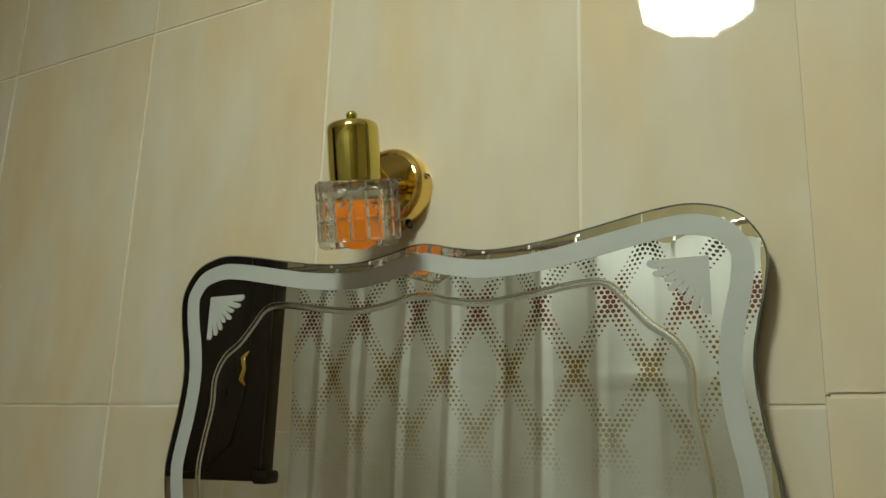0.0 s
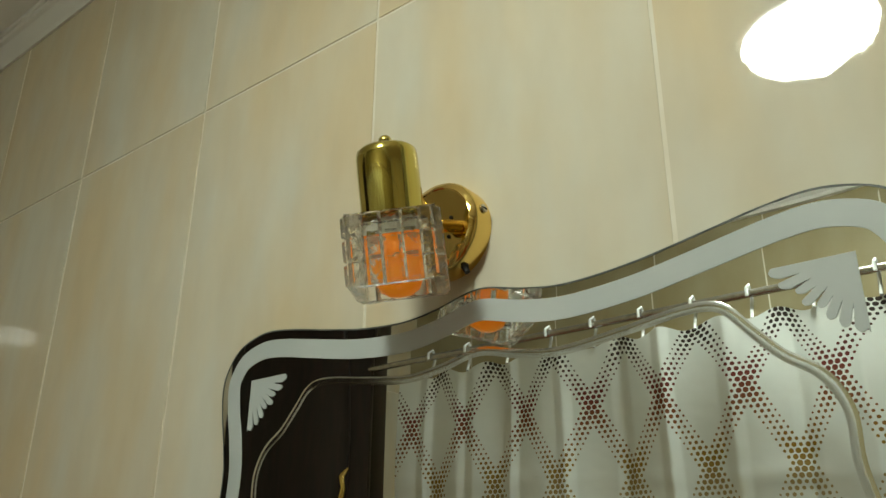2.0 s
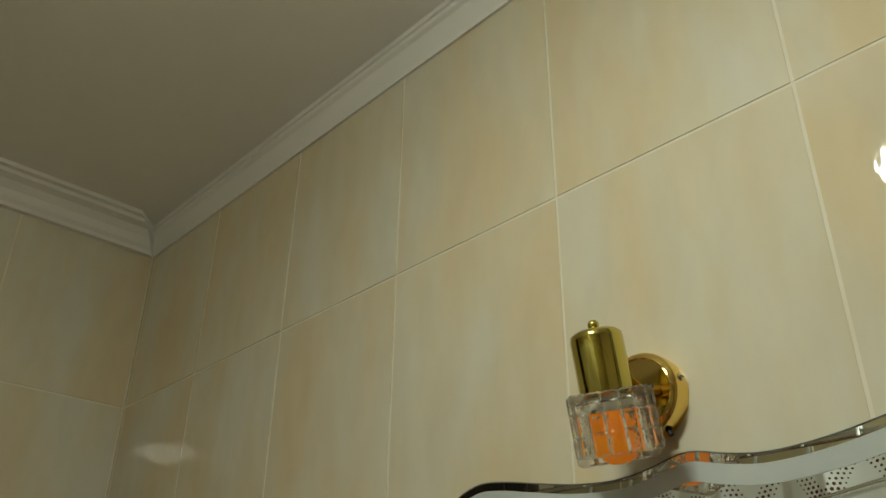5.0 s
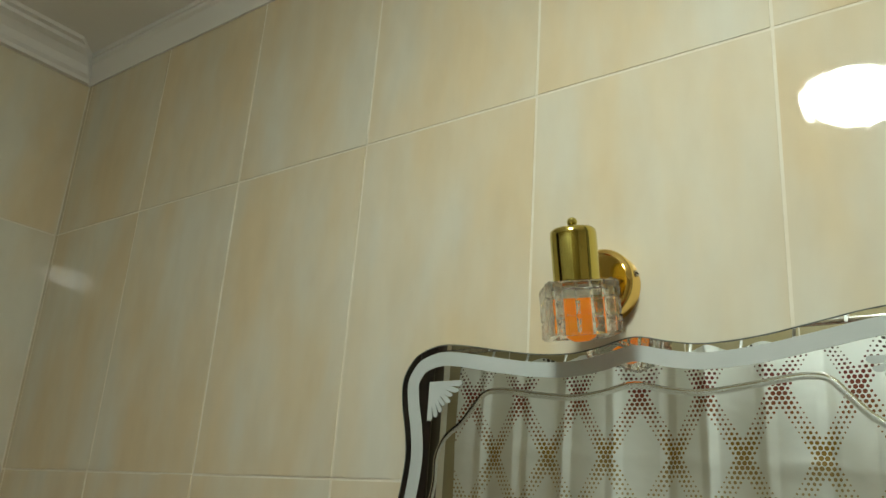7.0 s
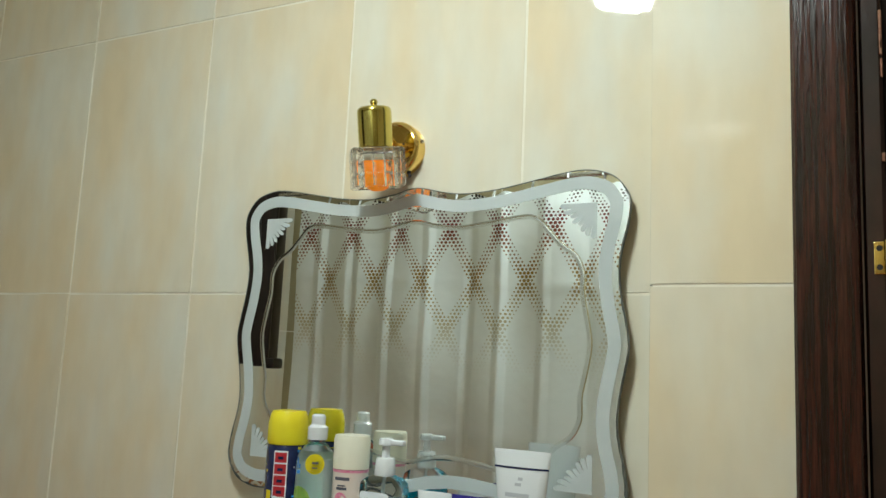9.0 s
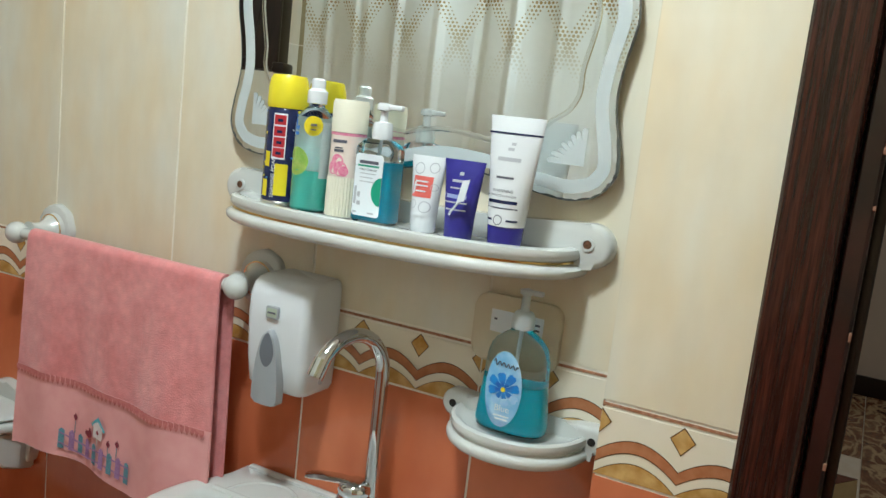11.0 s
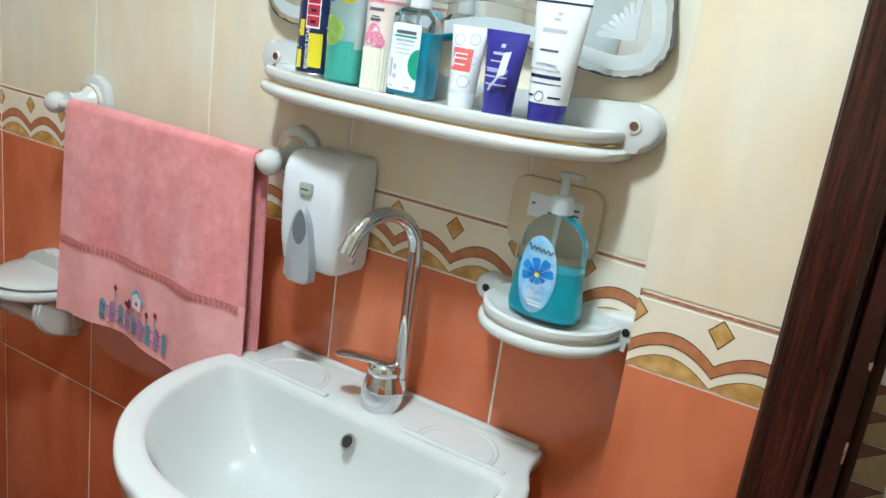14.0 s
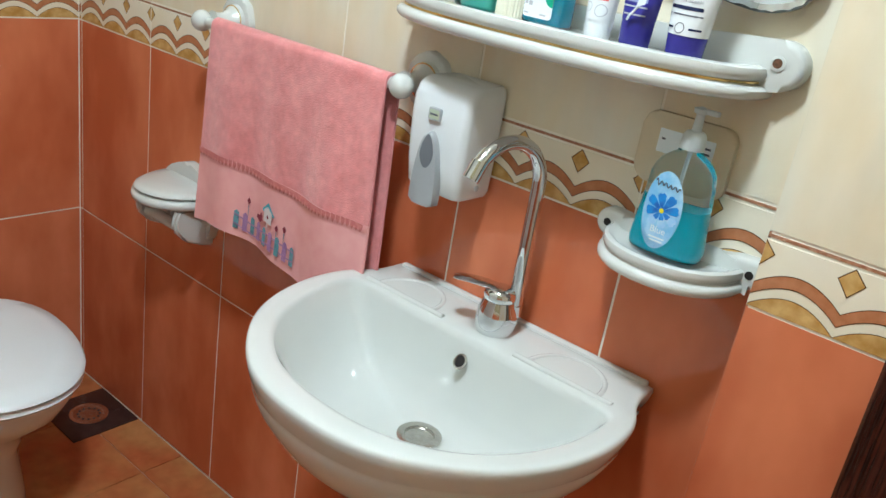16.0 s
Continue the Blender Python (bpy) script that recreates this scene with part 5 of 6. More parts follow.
def gel_bottle():
    cx, cy = 0.1225, -0.066
    o = thing("hand_gel_bottle", (cx, cy, SZ), "clear pump bottle of dark teal hand cleanser with white label", "pump bottle", "bottles on the shelf")

    def body(bm, w, d, z0, z1, shoulder=None):
        rows = [(0.93, z0), (1.0, z0 + 0.003), (1.0, z1)]
        if shoulder:
            rows += [(0.97, z1 + 0.004), (0.72, z1 + 0.010), (0.36, z1 + 0.013)]
        rings = []
        for f, z in rows:
            rings.append([(cx + x, cy + y, z) for x, y in rounded(-w * f, w * f, -d * min(1, f + 0.0), d * min(1, f), min(w, d) * f * 0.35, 4)])
        return loft(bm, rings, True, True, True)

    part("bottle", body(bmesh.new(), 0.0252, 0.0150, SZ, SZ + 0.082, True), CLEAR, o, "clear rectangular bottle", smooth=40)
    part("liquid", body(bmesh.new(), 0.0238, 0.0136, SZ + 0.002, SZ + 0.070), TEAL_DK, o, "dark teal liquid", smooth=40)
    y = cy - 0.0158
    bm = bmesh.new(); plate(bm, rounded(cx - 0.0215, cx + 0.0150, SZ + 0.007, SZ + 0.077, 0.004), y, y - 0.0004)
    lab = part("label", bm, PAPER, o, "white paper label")
    y -= 0.0004
    for x0, x1, z0, z1, m in ((-0.016, 0.009, 0.066, 0.0695, INK), (-0.014, 0.007, 0.0545, 0.0555, INK_L), (-0.014, 0.003, 0.050, 0.051, INK_L), (-0.014, 0.005, 0.0455, 0.0465, INK_L), (-0.020, -0.017, 0.020, 0.040, INK_L), (-0.0155, -0.011, 0.019, 0.0235, INK_L), (-0.0155, -0.012, 0.028, 0.034, INK_L), (0.000, 0.008, 0.010, 0.0118, INK_L), (-0.020, -0.015, 0.010, 0.0118, INK_L)):
        bm = bmesh.new(); box(bm, cx + x0, cx + x1, y - 0.0002, y, SZ + z0, SZ + z1)
        part("printed_bar", bm, m, lab)
    bm = bmesh.new(); box(bm, cx - 0.018, cx + 0.010, y - 0.0002, y, SZ + 0.0625, SZ + 0.0646)
    part("green_bar", bm, GREEN_PR, lab)
    bm = bmesh.new(); flat(bm, [(cx + 0.0150, SZ + 0.052)] + [(cx + 0.0150 - 0.0125 * math.sin(radians(a)), SZ + 0.036 + 0.016 * math.cos(radians(a))) for a in range(10, 180, 12)] + [(cx + 0.0150, SZ + 0.020)], y - 0.0003)
    part("green_arc", bm, GREEN_PR, lab)
    lettering("lettering", "Hand Cleanser", 0.0048, front_m(cx - 0.004, y - 0.0002, SZ + 0.0595), INK, lab)
    bm = bmesh.new(); lathe(bm, (cx, cy, SZ), [(0.0115, 0.094), (0.0118, 0.097), (0.0110, 0.110), (0.0100, 0.113), (0.0048, 0.114), (0.0042, 0.126), (0.0085, 0.127), (0.0088, 0.131), (0.0075, 0.1345), (0.001, 0.135)], 28)
    box(bm, cx - 0.002, cx + 0.024, cy - 0.0042, cy + 0.0042, SZ + 0.1275, SZ + 0.1335, 0.002)
    part("pump", bm, WHITE_PL, o, "white pump with a spout")
    bm = bmesh.new(); rod(bm, (cx, cy, SZ + 0.006), (cx + 0.001, cy, SZ + 0.094), 0.0022, seg=10)
    part("dip_tube", bm, FROSTPL, o)


def squeeze_tube(name, label, cx, cy, w0, w1, h, cap_h, body_mat, cap_mat, lean=0.0):
    o = thing(name, (cx, cy, SZ), label, "tube", "bottles on the shelf")
    bm = bmesh.new()
    rings = []
    for k in range(9):
        s = k / 8
        w = w0 + (w1 - w0) * s
        d = w0 * (1 - s) ** 0.8 + 0.0012
        rings.append([(cx + w * math.cos(a) * 1.0, cy + lean * s + d * math.sin(a), SZ + cap_h + (h - cap_h) * s) for a in [2 * math.pi * i / 32 for i in range(32)]])
    loft(bm, rings, True, True, True)
    part("tube_body", bm, body_mat, o, smooth=60)
    bm = bmesh.new(); lathe(bm, (cx, cy, SZ), [(0.001, 0.0), (w0 * 0.90, 0.0), (w0 * 0.93, 0.0012), (w0 * 1.0, cap_h - 0.001), (w0 * 0.98, cap_h + 0.0002), (0.001, cap_h + 0.0003)], 36)
    part("cap", bm, cap_mat, o, "screw cap")

    def fy(x, z):
        s = max(0, min(1, (z - SZ - cap_h) / (h - cap_h)))
        w = w0 + (w1 - w0) * s
        d = w0 * (1 - s) ** 0.8 + 0.0012
        u = max(-0.98, min(0.98, (x - cx) / w))
        return cy + lean * s - d * math.sqrt(1 - u * u) - 0.0004

    def mark(pname, pts, material, plabel=""):
        bm = bmesh.new()
        bm.faces.new([bm.verts.new((x, fy(x, z), z)) for x, z in pts])
        part(pname, bm, material, o, plabel, smooth=0)

    def bar(x0, x1, z0, z1, material, pname="printed_bar", k=5):
        bm = bmesh.new()
        xs = [cx + x0 + (x1 - x0) * i / k for i in range(k + 1)]
        lo = [bm.verts.new((x, fy(x, SZ + z0), SZ + z0)) for x in xs]
        hi = [bm.verts.new((x, fy(x, SZ + z1), SZ + z1)) for x in xs]
        for i in range(k):
            bm.faces.new((lo[i], lo[i + 1], hi[i + 1], hi[i]))
        part(pname, bm, material, o, smooth=0)

    return o, fy, mark, bar


def tubes():
    # white tube with coral label and drawn fruit
    cx, cy = 0.1865, -0.066
    o, fy, mark, bar = squeeze_tube("hand_cream_tube", "white hand cream tube with grey drawn fruit and coral label", cx, cy, 0.0145, 0.0215, 0.083, 0.018, WHITE_PL, WHITE_PL)
    bar(-0.013, 0.011, 0.038, 0.061, CORAL, "coral_label")
    for z, w in ((0.0545, 0.007), (0.0500, 0.0075), (0.0440, 0.006)):
        bm = bmesh.new(); box(bm, cx - 0.001 - w, cx - 0.001 + w, fy(cx, SZ + z) - 0.0006, fy(cx, SZ + z) - 0.0002, SZ + z, SZ + z + 0.0016)
        part("printed_bar", bm, PAPER, o)
    for x, z, r in ((-0.008, 0.069, 0.0065), (0.010, 0.071, 0.006), (0.006, 0.028, 0.0065), (-0.009, 0.030, 0.005), (0.013, 0.050, 0.004)):
        bm = bmesh.new()
        pts = [(cx + x + r * math.cos(2 * math.pi * i / 16), SZ + z + r * math.sin(2 * math.pi * i / 16)) for i in range(16)]
        ins = [(cx + x + r * 0.84 * math.cos(2 * math.pi * i / 16), SZ + z + r * 0.84 * math.sin(2 * math.pi * i / 16)) for i in range(16)]
        a = [bm.verts.new((p[0], fy(*p), p[1])) for p in pts]
        b = [bm.verts.new((p[0], fy(*p), p[1])) for p in ins]
        for i in range(16):
            bm.faces.new((a[i], a[(i + 1) % 16], b[(i + 1) % 16], b[i]))
        part("drawn_apple", bm, INK_L, o, "grey drawn fruit outline", smooth=0)
    # deep blue tube
    cx, cy = 0.2335, -0.072
    o, fy, mark, bar = squeeze_tube("blue_cream_tube", "deep blue cream tube with white print and a paper tag", cx, cy, 0.0165, 0.0245, 0.084, 0.026, BLUE_PL, BLUE_PL)
    for x0, x1, z0, z1 in ((-0.009, 0.009, 0.0605, 0.0632), (-0.002, 0.003, 0.0680, 0.0715), (-0.010, 0.008, 0.0535, 0.0550)):
        bar(x0, x1, z0, z1, INK_L, "brand_bar")
    bar(-0.017, 0.011, 0.0435, 0.0475, mat("periwinkle_print", (0.28, 0.33, 0.58, 1), rough=0.3), "pale_stripe")
    bar(-0.015, 0.012, 0.0385, 0.0400, INK_L)
    bar(-0.015, 0.012, 0.0310, 0.0325, INK_L)
    bm = bmesh.new()
    tag = [(cx + 0.006, SZ + 0.040), (cx + 0.0145, SZ + 0.043), (cx + 0.019, SZ + 0.066), (cx + 0.011, SZ + 0.064)]
    plate(bm, tag, cy - 0.0235, cy - 0.0242)
    part("paper_tag", bm, PAPER, o, "folded white paper tag")
    bm = bmesh.new(); tube(bm, [(cx + 0.008, cy - 0.0225, SZ + 0.041), (cx - 0.001, cy - 0.021, SZ + 0.030), (cx - 0.003, cy - 0.0195, SZ + 0.026)], 0.0012, 8)
    part("tag_string", bm, PAPER, o)
    # tall white tube with blue cap
    cx, cy = 0.2855, -0.066
    o, fy, mark, bar = squeeze_tube("cleanser_tube", "tall white cleanser tube with a deep blue cap", cx, cy, 0.0195, 0.0315, 0.135, 0.022, WHITE_PL, BLUE_PL)
    bar(-0.0300, 0.0300, 0.1165, 0.1185, NAVY, "blue_line", 8)
    for x0, x1, z0, z1 in ((-0.014, 0.012, 0.0890, 0.0930), (-0.004, 0.003, 0.100, 0.103), (-0.001, 0.004, 0.1055, 0.1085)):
        bar(x0, x1, z0, z1, INK_L, "brand_bar")
    bar(-0.012, 0.008, 0.0710, 0.0732, INK, "printed_bar")
    bar(-0.018, 0.015, 0.0455, 0.0490, NAVY, "blue_stripe", 8)
    bar(-0.018, 0.016, 0.0400, 0.0415, INK)
    bar(-0.018, -0.009, 0.0275, 0.0295, NAVY)
    bar(0.007, 0.017, 0.0275, 0.0295, NAVY)
    bm = bmesh.new()
    for k in range(20):
        a0, a1 = 2 * math.pi * k / 20, 2 * math.pi * (k + 1) / 20
        q = [(cx - 0.002 + r * math.cos(a), SZ + 0.0285 + r * math.sin(a)) for r, a in ((0.0052, a0), (0.0052, a1), (0.0043, a1), (0.0043, a0))]
        bm.faces.new([bm.verts.new((p[0], fy(*p), p[1])) for p in q])
    part("round_mark", bm, INK, o, smooth=0)
    for txt, z, s in (("WHITENING", 0.0585, 0.0050), ("INTIMATE CLEANSER", 0.0535, 0.0042)):
        lettering("lettering", txt, s, front_m(cx - 0.001, fy(cx, SZ + z) - 0.0004, SZ + z), INK, o, "small grey lettering")


foam_can()
spray_bottle()
deodorant()
gel_bottle()
tubes()


def blue_soap():
    cx, cy, z0 = 0.313, -0.050, 0.8430
    o = thing("liquid_soap_bottle", (cx, cy, z0), "half-full clear pump bottle of blue liquid soap", "pump bottle")

    def skin(inset, rows):
        bm = bmesh.new()
        rings = []
        for z, w, d in rows:
            w, d = max(0.002, w - inset), max(0.002, d - inset)
            rings.append([(cx + w * math.copysign(abs(math.cos(a)) ** 0.75, math.cos(a)), cy + d * math.copysign(abs(math.sin(a)) ** 0.75, math.sin(a)), z0 + z) for a in [2 * math.pi * i / 48 for i in range(48)]])
        return loft(bm, rings, True, True, True)

    rows = [(0.0, 0.035, 0.020), (0.003, 0.0390, 0.0225), (0.012, 0.0405, 0.0235), (0.030, 0.0385, 0.0230), (0.052, 0.0362, 0.0225), (0.072, 0.0350, 0.0218), (0.085, 0.0338, 0.0208), (0.094, 0.0312, 0.0190), (0.101, 0.0262, 0.0168), (0.107, 0.0190, 0.0138), (0.111, 0.0128, 0.0115), (0.116, 0.0108, 0.0105)]
    part("bottle", skin(0, rows), CLEAR, o, "clear shaped plastic bottle", smooth=60)
    liq = [(0.003, 0.035, 0.020), (0.006, 0.0390, 0.0225), (0.012, 0.0403, 0.0233), (0.030, 0.0385, 0.0230), (0.0560, 0.0360, 0.0224)]
    part("liquid", skin(0.0018, liq), TEAL_LIQ, o, "bright teal liquid soap", smooth=60)
    # front label
    def oval(sx, sz, dy, ox=0.0, oz=0.0, k=36):
        return [(cx - 0.005 + ox + sx * math.cos(2 * math.pi * i / k), z0 + 0.050 + oz + sz * math.sin(2 * math.pi * i / k)) for i in range(k)]
    def yat(x, extra):
        u = min(0.97, abs((x - cx) / 0.0365))
        return cy - 0.0228 * (1 - u ** 2.67) ** 0.375 - extra
    def wrap(poly, extra, name, material, label="", parent=o):
        bm = bmesh.new()
        c = Vector((sum(p[0] for p in poly) / len(poly), sum(p[1] for p in poly) / len(poly)))
        rings = [[(c.x + (p[0] - c.x) * f, c.y + (p[1] - c.y) * f) for p in poly] for f in (1.0, 0.75, 0.5, 0.25, 0.03)]
        loft(bm, [[(x, yat(x, extra), z) for x, z in r] for r in rings], True, False, True)
        return part(name, bm, material, parent, label, smooth=80)
    lab = wrap(oval(0.0215, 0.0415, 0), 0.0006, "label", SKY_PR, "oval pale blue label")
    fx, fz = cx - 0.004, z0 + 0.050
    for i in range(8):
        a = 2 * math.pi * i / 8 + 0.22
        d, nrm = Vector((math.cos(a), math.sin(a))), Vector((-math.sin(a), math.cos(a)))
        L = 0.0205 if i % 2 else 0.0188
        for f, extra, material in ((1.0, 0.0010, BLUE_PR if i < 5 else SKY_LIGHT), (0.55, 0.0013, PETAL_IN)):
            pts = [d * 0.002 + nrm * 0.0008, d * L * 0.55 * f + nrm * 0.0040 * f, d * L * 0.86 * f + nrm * 0.0048 * f, d * L * 0.97 * f + nrm * 0.0022, d * L * 0.93 * f, d * L * 0.98 * f - nrm * 0.0022, d * L * 0.86 * f - nrm * 0.0048 * f, d * L * 0.55 * f - nrm * 0.0040 * f, d * 0.002 - nrm * 0.0008]
            wrap([(fx + p.x, fz + p.y) for p in pts], extra + 0.00004 * i, "petal", material, "blue printed petal", lab)
    wrap([(fx + 0.0028 * math.cos(i), fz + 0.0028 * math.sin(i)) for i in [2 * math.pi * k / 10 for k in range(10)]], 0.0016, "flower_centre", YELLOW_PL, "", lab)
    bm = bmesh.new()
    stroke = [(cx - 0.018 + 0.028 * i / 40, z0 + 0.0785 - 0.003 * i / 40 + 0.0021 * math.sin(i * 0.85 + 0.4 * math.sin(i * 0.5)) * (1.7 if i < 6 else 1.0)) for i in range(41)]
    tube(bm, [(x, yat(x, 0.0013), z) for x, z in stroke], 0.00055, 6)
    part("brand_stroke", bm, INK, lab, "dark wavy script stroke", smooth=60)
    for x0, x1, z in ((-0.012, 0.006, 0.0200), (-0.010, 0.005, 0.0165)):
        wrap([(cx + x0, z0 + z), (cx + x1, z0 + z), (cx + x1, z0 + z + 0.0016), (cx + x0, z0 + z + 0.0016)], 0.0012, "printed_bar", PAPER, "", lab)
    lettering("lettering", "Blue", 0.0125, front_m(cx - 0.003, yat(cx - 0.003, 0.0016), z0 + 0.0290), PAPER, lab, "white lettering")
    bm = bmesh.new(); lathe(bm, (cx, cy, z0), [(0.0125, 0.114), (0.0128, 0.119), (0.0118, 0.128), (0.0105, 0.131), (0.0090, 0.1325), (0.0050, 0.1335), (0.0044, 0.150), (0.0075, 0.1515), (0.0078, 0.156), (0.001, 0.158)], 28)
    part("pump", bm, FROSTPL, o, "frosted white pump", smooth=50)
    bm = bmesh.new(); box(bm, cx - 0.003, cx + 0.019, cy - 0.0038, cy + 0.0038, z0 + 0.1515, z0 + 0.1568, 0.0016)
    part("nozzle", bm, FROSTPL, o)
    bm = bmesh.new(); rod(bm, (cx, cy, z0 + 0.006), (cx, cy, z0 + 0.114), 0.0022, seg=10)
    part("dip_tube", bm, FROSTPL, o)


blue_soap()


# ---- toilet ----
def toilet():
    t = thing("toilet", (-0.72, -0.36, FLOOR), "white ceramic toilet with a closed lid against the side wall", "toilet")
    y0, n = -0.355, 56

    def egg(x_front, x_back, w, z, flat_back=0.0):
        out = []
        for i in range(n):
            a = 2 * math.pi * i / n
            cxm = (x_front + x_back) / 2 - 0.03
            rx = (x_front - cxm) if math.cos(a) > 0 else (cxm - x_back)
            out.append((cxm + rx * math.copysign(abs(math.cos(a)) ** 0.9, math.cos(a)), y0 + w * math.copysign(abs(math.sin(a)) ** 0.9, math.sin(a)), z))
        return out

    bm = bmesh.new()
    loft(bm, [egg(-0.62, -0.86, 0.082, FLOOR), egg(-0.62, -0.86, 0.080, 0.05), egg(-0.63, -0.86, 0.072, 0.14), egg(-0.59, -0.87, 0.088, 0.21), egg(-0.51, -0.88, 0.128, 0.275), egg(-0.49, -0.88, 0.142, 0.310), egg(-0.487, -0.88, 0.145, 0.328)], True, True, True)
    part("bowl", bm, PORCELAIN_IVORY, t, "white ceramic bowl", smooth=70)
    bm = bmesh.new()
    loft(bm, [egg(-0.480, -0.86, 0.148, 0.3295), egg(-0.476, -0.86, 0.150, 0.334), egg(-0.480, -0.86, 0.148, 0.341)], True, True, True)
    part("seat", bm, WHITE_PL, t, smooth=50)
    bm = bmesh.new()
    loft(bm, [egg(-0.479, -0.86, 0.149, 0.342), egg(-0.474, -0.86, 0.151, 0.348), egg(-0.480, -0.86, 0.147, 0.356), egg(-0.52, -0.84, 0.12, 0.361), egg(-0.62, -0.78, 0.05, 0.363)], True, True, True)
    part("lid", bm, WHITE_PL, t, "smooth closed white lid", smooth=60)
    bm = bmesh.new(); box(bm, -1.012, -0.90, y0 - 0.15, y0 + 0.02, 0.33, 0.60, 0.02, 3)
    part("tank", bm, PORCELAIN, t)
    bm = bmesh.new(); box(bm, -1.013, -0.895, y0 - 0.155, y0 + 0.025, 0.601, 0.625, 0.008, 2)
    part("tank_lid", bm, PORCELAIN, t)
    bm = bmesh.new(); box(bm, -1.0, -0.84, y0 - 0.09, y0 + 0.09, 0.20, 0.33, 0.015, 2)
    part("neck", bm, PORCELAIN_IVORY, t)


toilet()


def floor_drain():
    d = thing("floor_drain", (-0.84, -0.076, FLOOR), "dark square floor drain plate with a round steel strainer", "floor drain")
    bm = bmesh.new(); box(bm, -0.915, -0.765, -0.150, -0.004, FLOOR - 0.002, FLOOR + 0.0035, 0.001)
    part("plate", bm, SLATE, d)
    c = (-0.838, -0.078, FLOOR + 0.0036)
    bm = bmesh.new(); lathe(bm, c, [(0.040, 0.0), (0.040, 0.0015), (0.034, 0.0025), (0.030, 0.0012), (0.020, 0.0006), (0.001, 0.0004)], 36)
    s = part("strainer", bm, STEEL, d)
    for k in range(12):
        a = 2 * math.pi * k / 12
        bm = bmesh.new(); lathe(bm, (c[0] + 0.022 * math.cos(a), c[1] + 0.022 * math.sin(a), c[2] + 0.0012), [(0.0028, 0.0), (0.0001, 0.0002)], 10)
        part("hole", bm, DARK, s)


floor_drain()


# ---- shower curtain, rail and cabinet ----
def shower_curtain():
    y0, ztop, zbot = -0.765, 1.664, 0.16
    x0, x1 = -0.622, 0.290
    o = thing("shower_curtain", (-0.15, y0, zbot), "white satin shower curtain with brown, red and gold dotted diamonds", "shower curtain")
    cols, rows = 300, 130
    bm = bmesh.new()
    uvl = bm.loops.layers.uv.new("UVMap")
    xs, arc, acc, prev = [], [], 0.0, None
    for i in range(cols + 1):
        x = x0 + (x1 - x0) * i / cols
        fold = 0.016 * math.sin(x * 38 + 0.7 * math.sin(x * 11)) + 0.010 * math.sin(x * 17 + 1.3)
        if prev is not None:
            acc += math.hypot(x - prev[0], (fold - prev[1]) * 0.35)
        prev = (x, fold)
        # soft folds with a few pressed pleats and packing creases
        pleats = sum(h * max(0.0, 1 - abs(x - c) / 0.016) for c, h in ((-0.56, 0.006), (-0.462, -0.005), (-0.37, 0.006), (-0.262, 0.004), (-0.165, -0.005), (-0.085, 0.006), (0.012, 0.005), (0.105, -0.004), (0.19, 0.006)))
        xs.append((x, fold * 0.34 + pleats * 1.3))
        arc.append(acc)
    off = np.interp(0.033, [x for x, _ in xs], arc)
    grid = []
    for j in range(rows + 1):
        z = ztop - (ztop - zbot) * j / rows
        k = 0.55 + 0.45 * min(1, (ztop - z) / 0.35)
        row = []
        for i, (x, f) in enumerate(xs):
            scallop = 0.012 * (0.5 - 0.5 * math.cos((x - 0.004) * 2 * math.pi / 0.0855)) * max(0, 1 - (ztop - z) / 0.08)
            row.append(bm.verts.new((x + 0.01 * (1 - k) * math.sin(x * 30), y0 + f * k + 0.004 * math.sin(z * 13 + x * 9) + 0.0016 * max(0.0, 1 - abs(z - 1.437 + 0.05 * x) / 0.018) + 0.0014 * max(0.0, 1 - abs(z - 1.12 - 0.03 * x) / 0.022), z - scallop)))
        grid.append(row)
    for j in range(rows):
        for i in range(cols):
            f = bm.faces.new((grid[j][i], grid[j][i + 1], grid[j + 1][i + 1], grid[j + 1][i]))
            for lp, (ii, jj) in zip(f.loops, ((i, j), (i + 1, j), (i + 1, j + 1), (i, j + 1))):
                lp[uvl].uv = ((arc[ii] - off) * U, (ztop - (ztop - zbot) * jj / rows) * U - 0.004 * U)
    part("cloth", bm, CURTAIN, o, smooth=80)
    # hooks
    for k in range(12):
        x = 0.004 + 0.0855 * (k - 7.4)
        if not x0 + 0.01 < x < x1:
            continue
        bm = bmesh.new()
        tube(bm, [(x, y0 + 0.002, ztop - 0.012), (x, y0 - 0.004, ztop + 0.004), (x, y0 - 0.011, ztop + 0.026), (x, y0 - 0.002, ztop + 0.040), (x, y0 + 0.010, ztop + 0.032), (x, y0 + 0.010, ztop + 0.020)], 0.0026, 8)
        part("hook", bm, WHITE_PL, o, "white plastic curtain hook")


shower_curtain()


def curtain_rail():
    o = thing("curtain_rail", (-0.2, -0.765, 1.71), "pale metal shower curtain rail with wall brackets", "curtain rail")
    bm = bmesh.new(); rod(bm, (LEFT, -0.765, 1.690), (RIGHT, -0.765, 1.690), 0.0060, seg=16)
    part("rail", bm, STEEL, o)
    bm = bmesh.new(); rod(bm, (LEFT, -0.765, 1.690), (LEFT + 0.012, -0.765, 1.690), 0.022)
    part("end_bracket", bm, CHROME, o)
    bm = bmesh.new(); rod(bm, (RIGHT - 0.012, -0.765, 1.690), (RIGHT, -0.765, 1.690), 0.022)
    part("end_bracket", bm, CHROME, o)
    bm = bmesh.new(); box(bm, -0.775, -0.760, -0.752, -0.730, 1.664, 1.704, 0.002)
    part("end_clip", bm, CHROME, o)


curtain_rail()


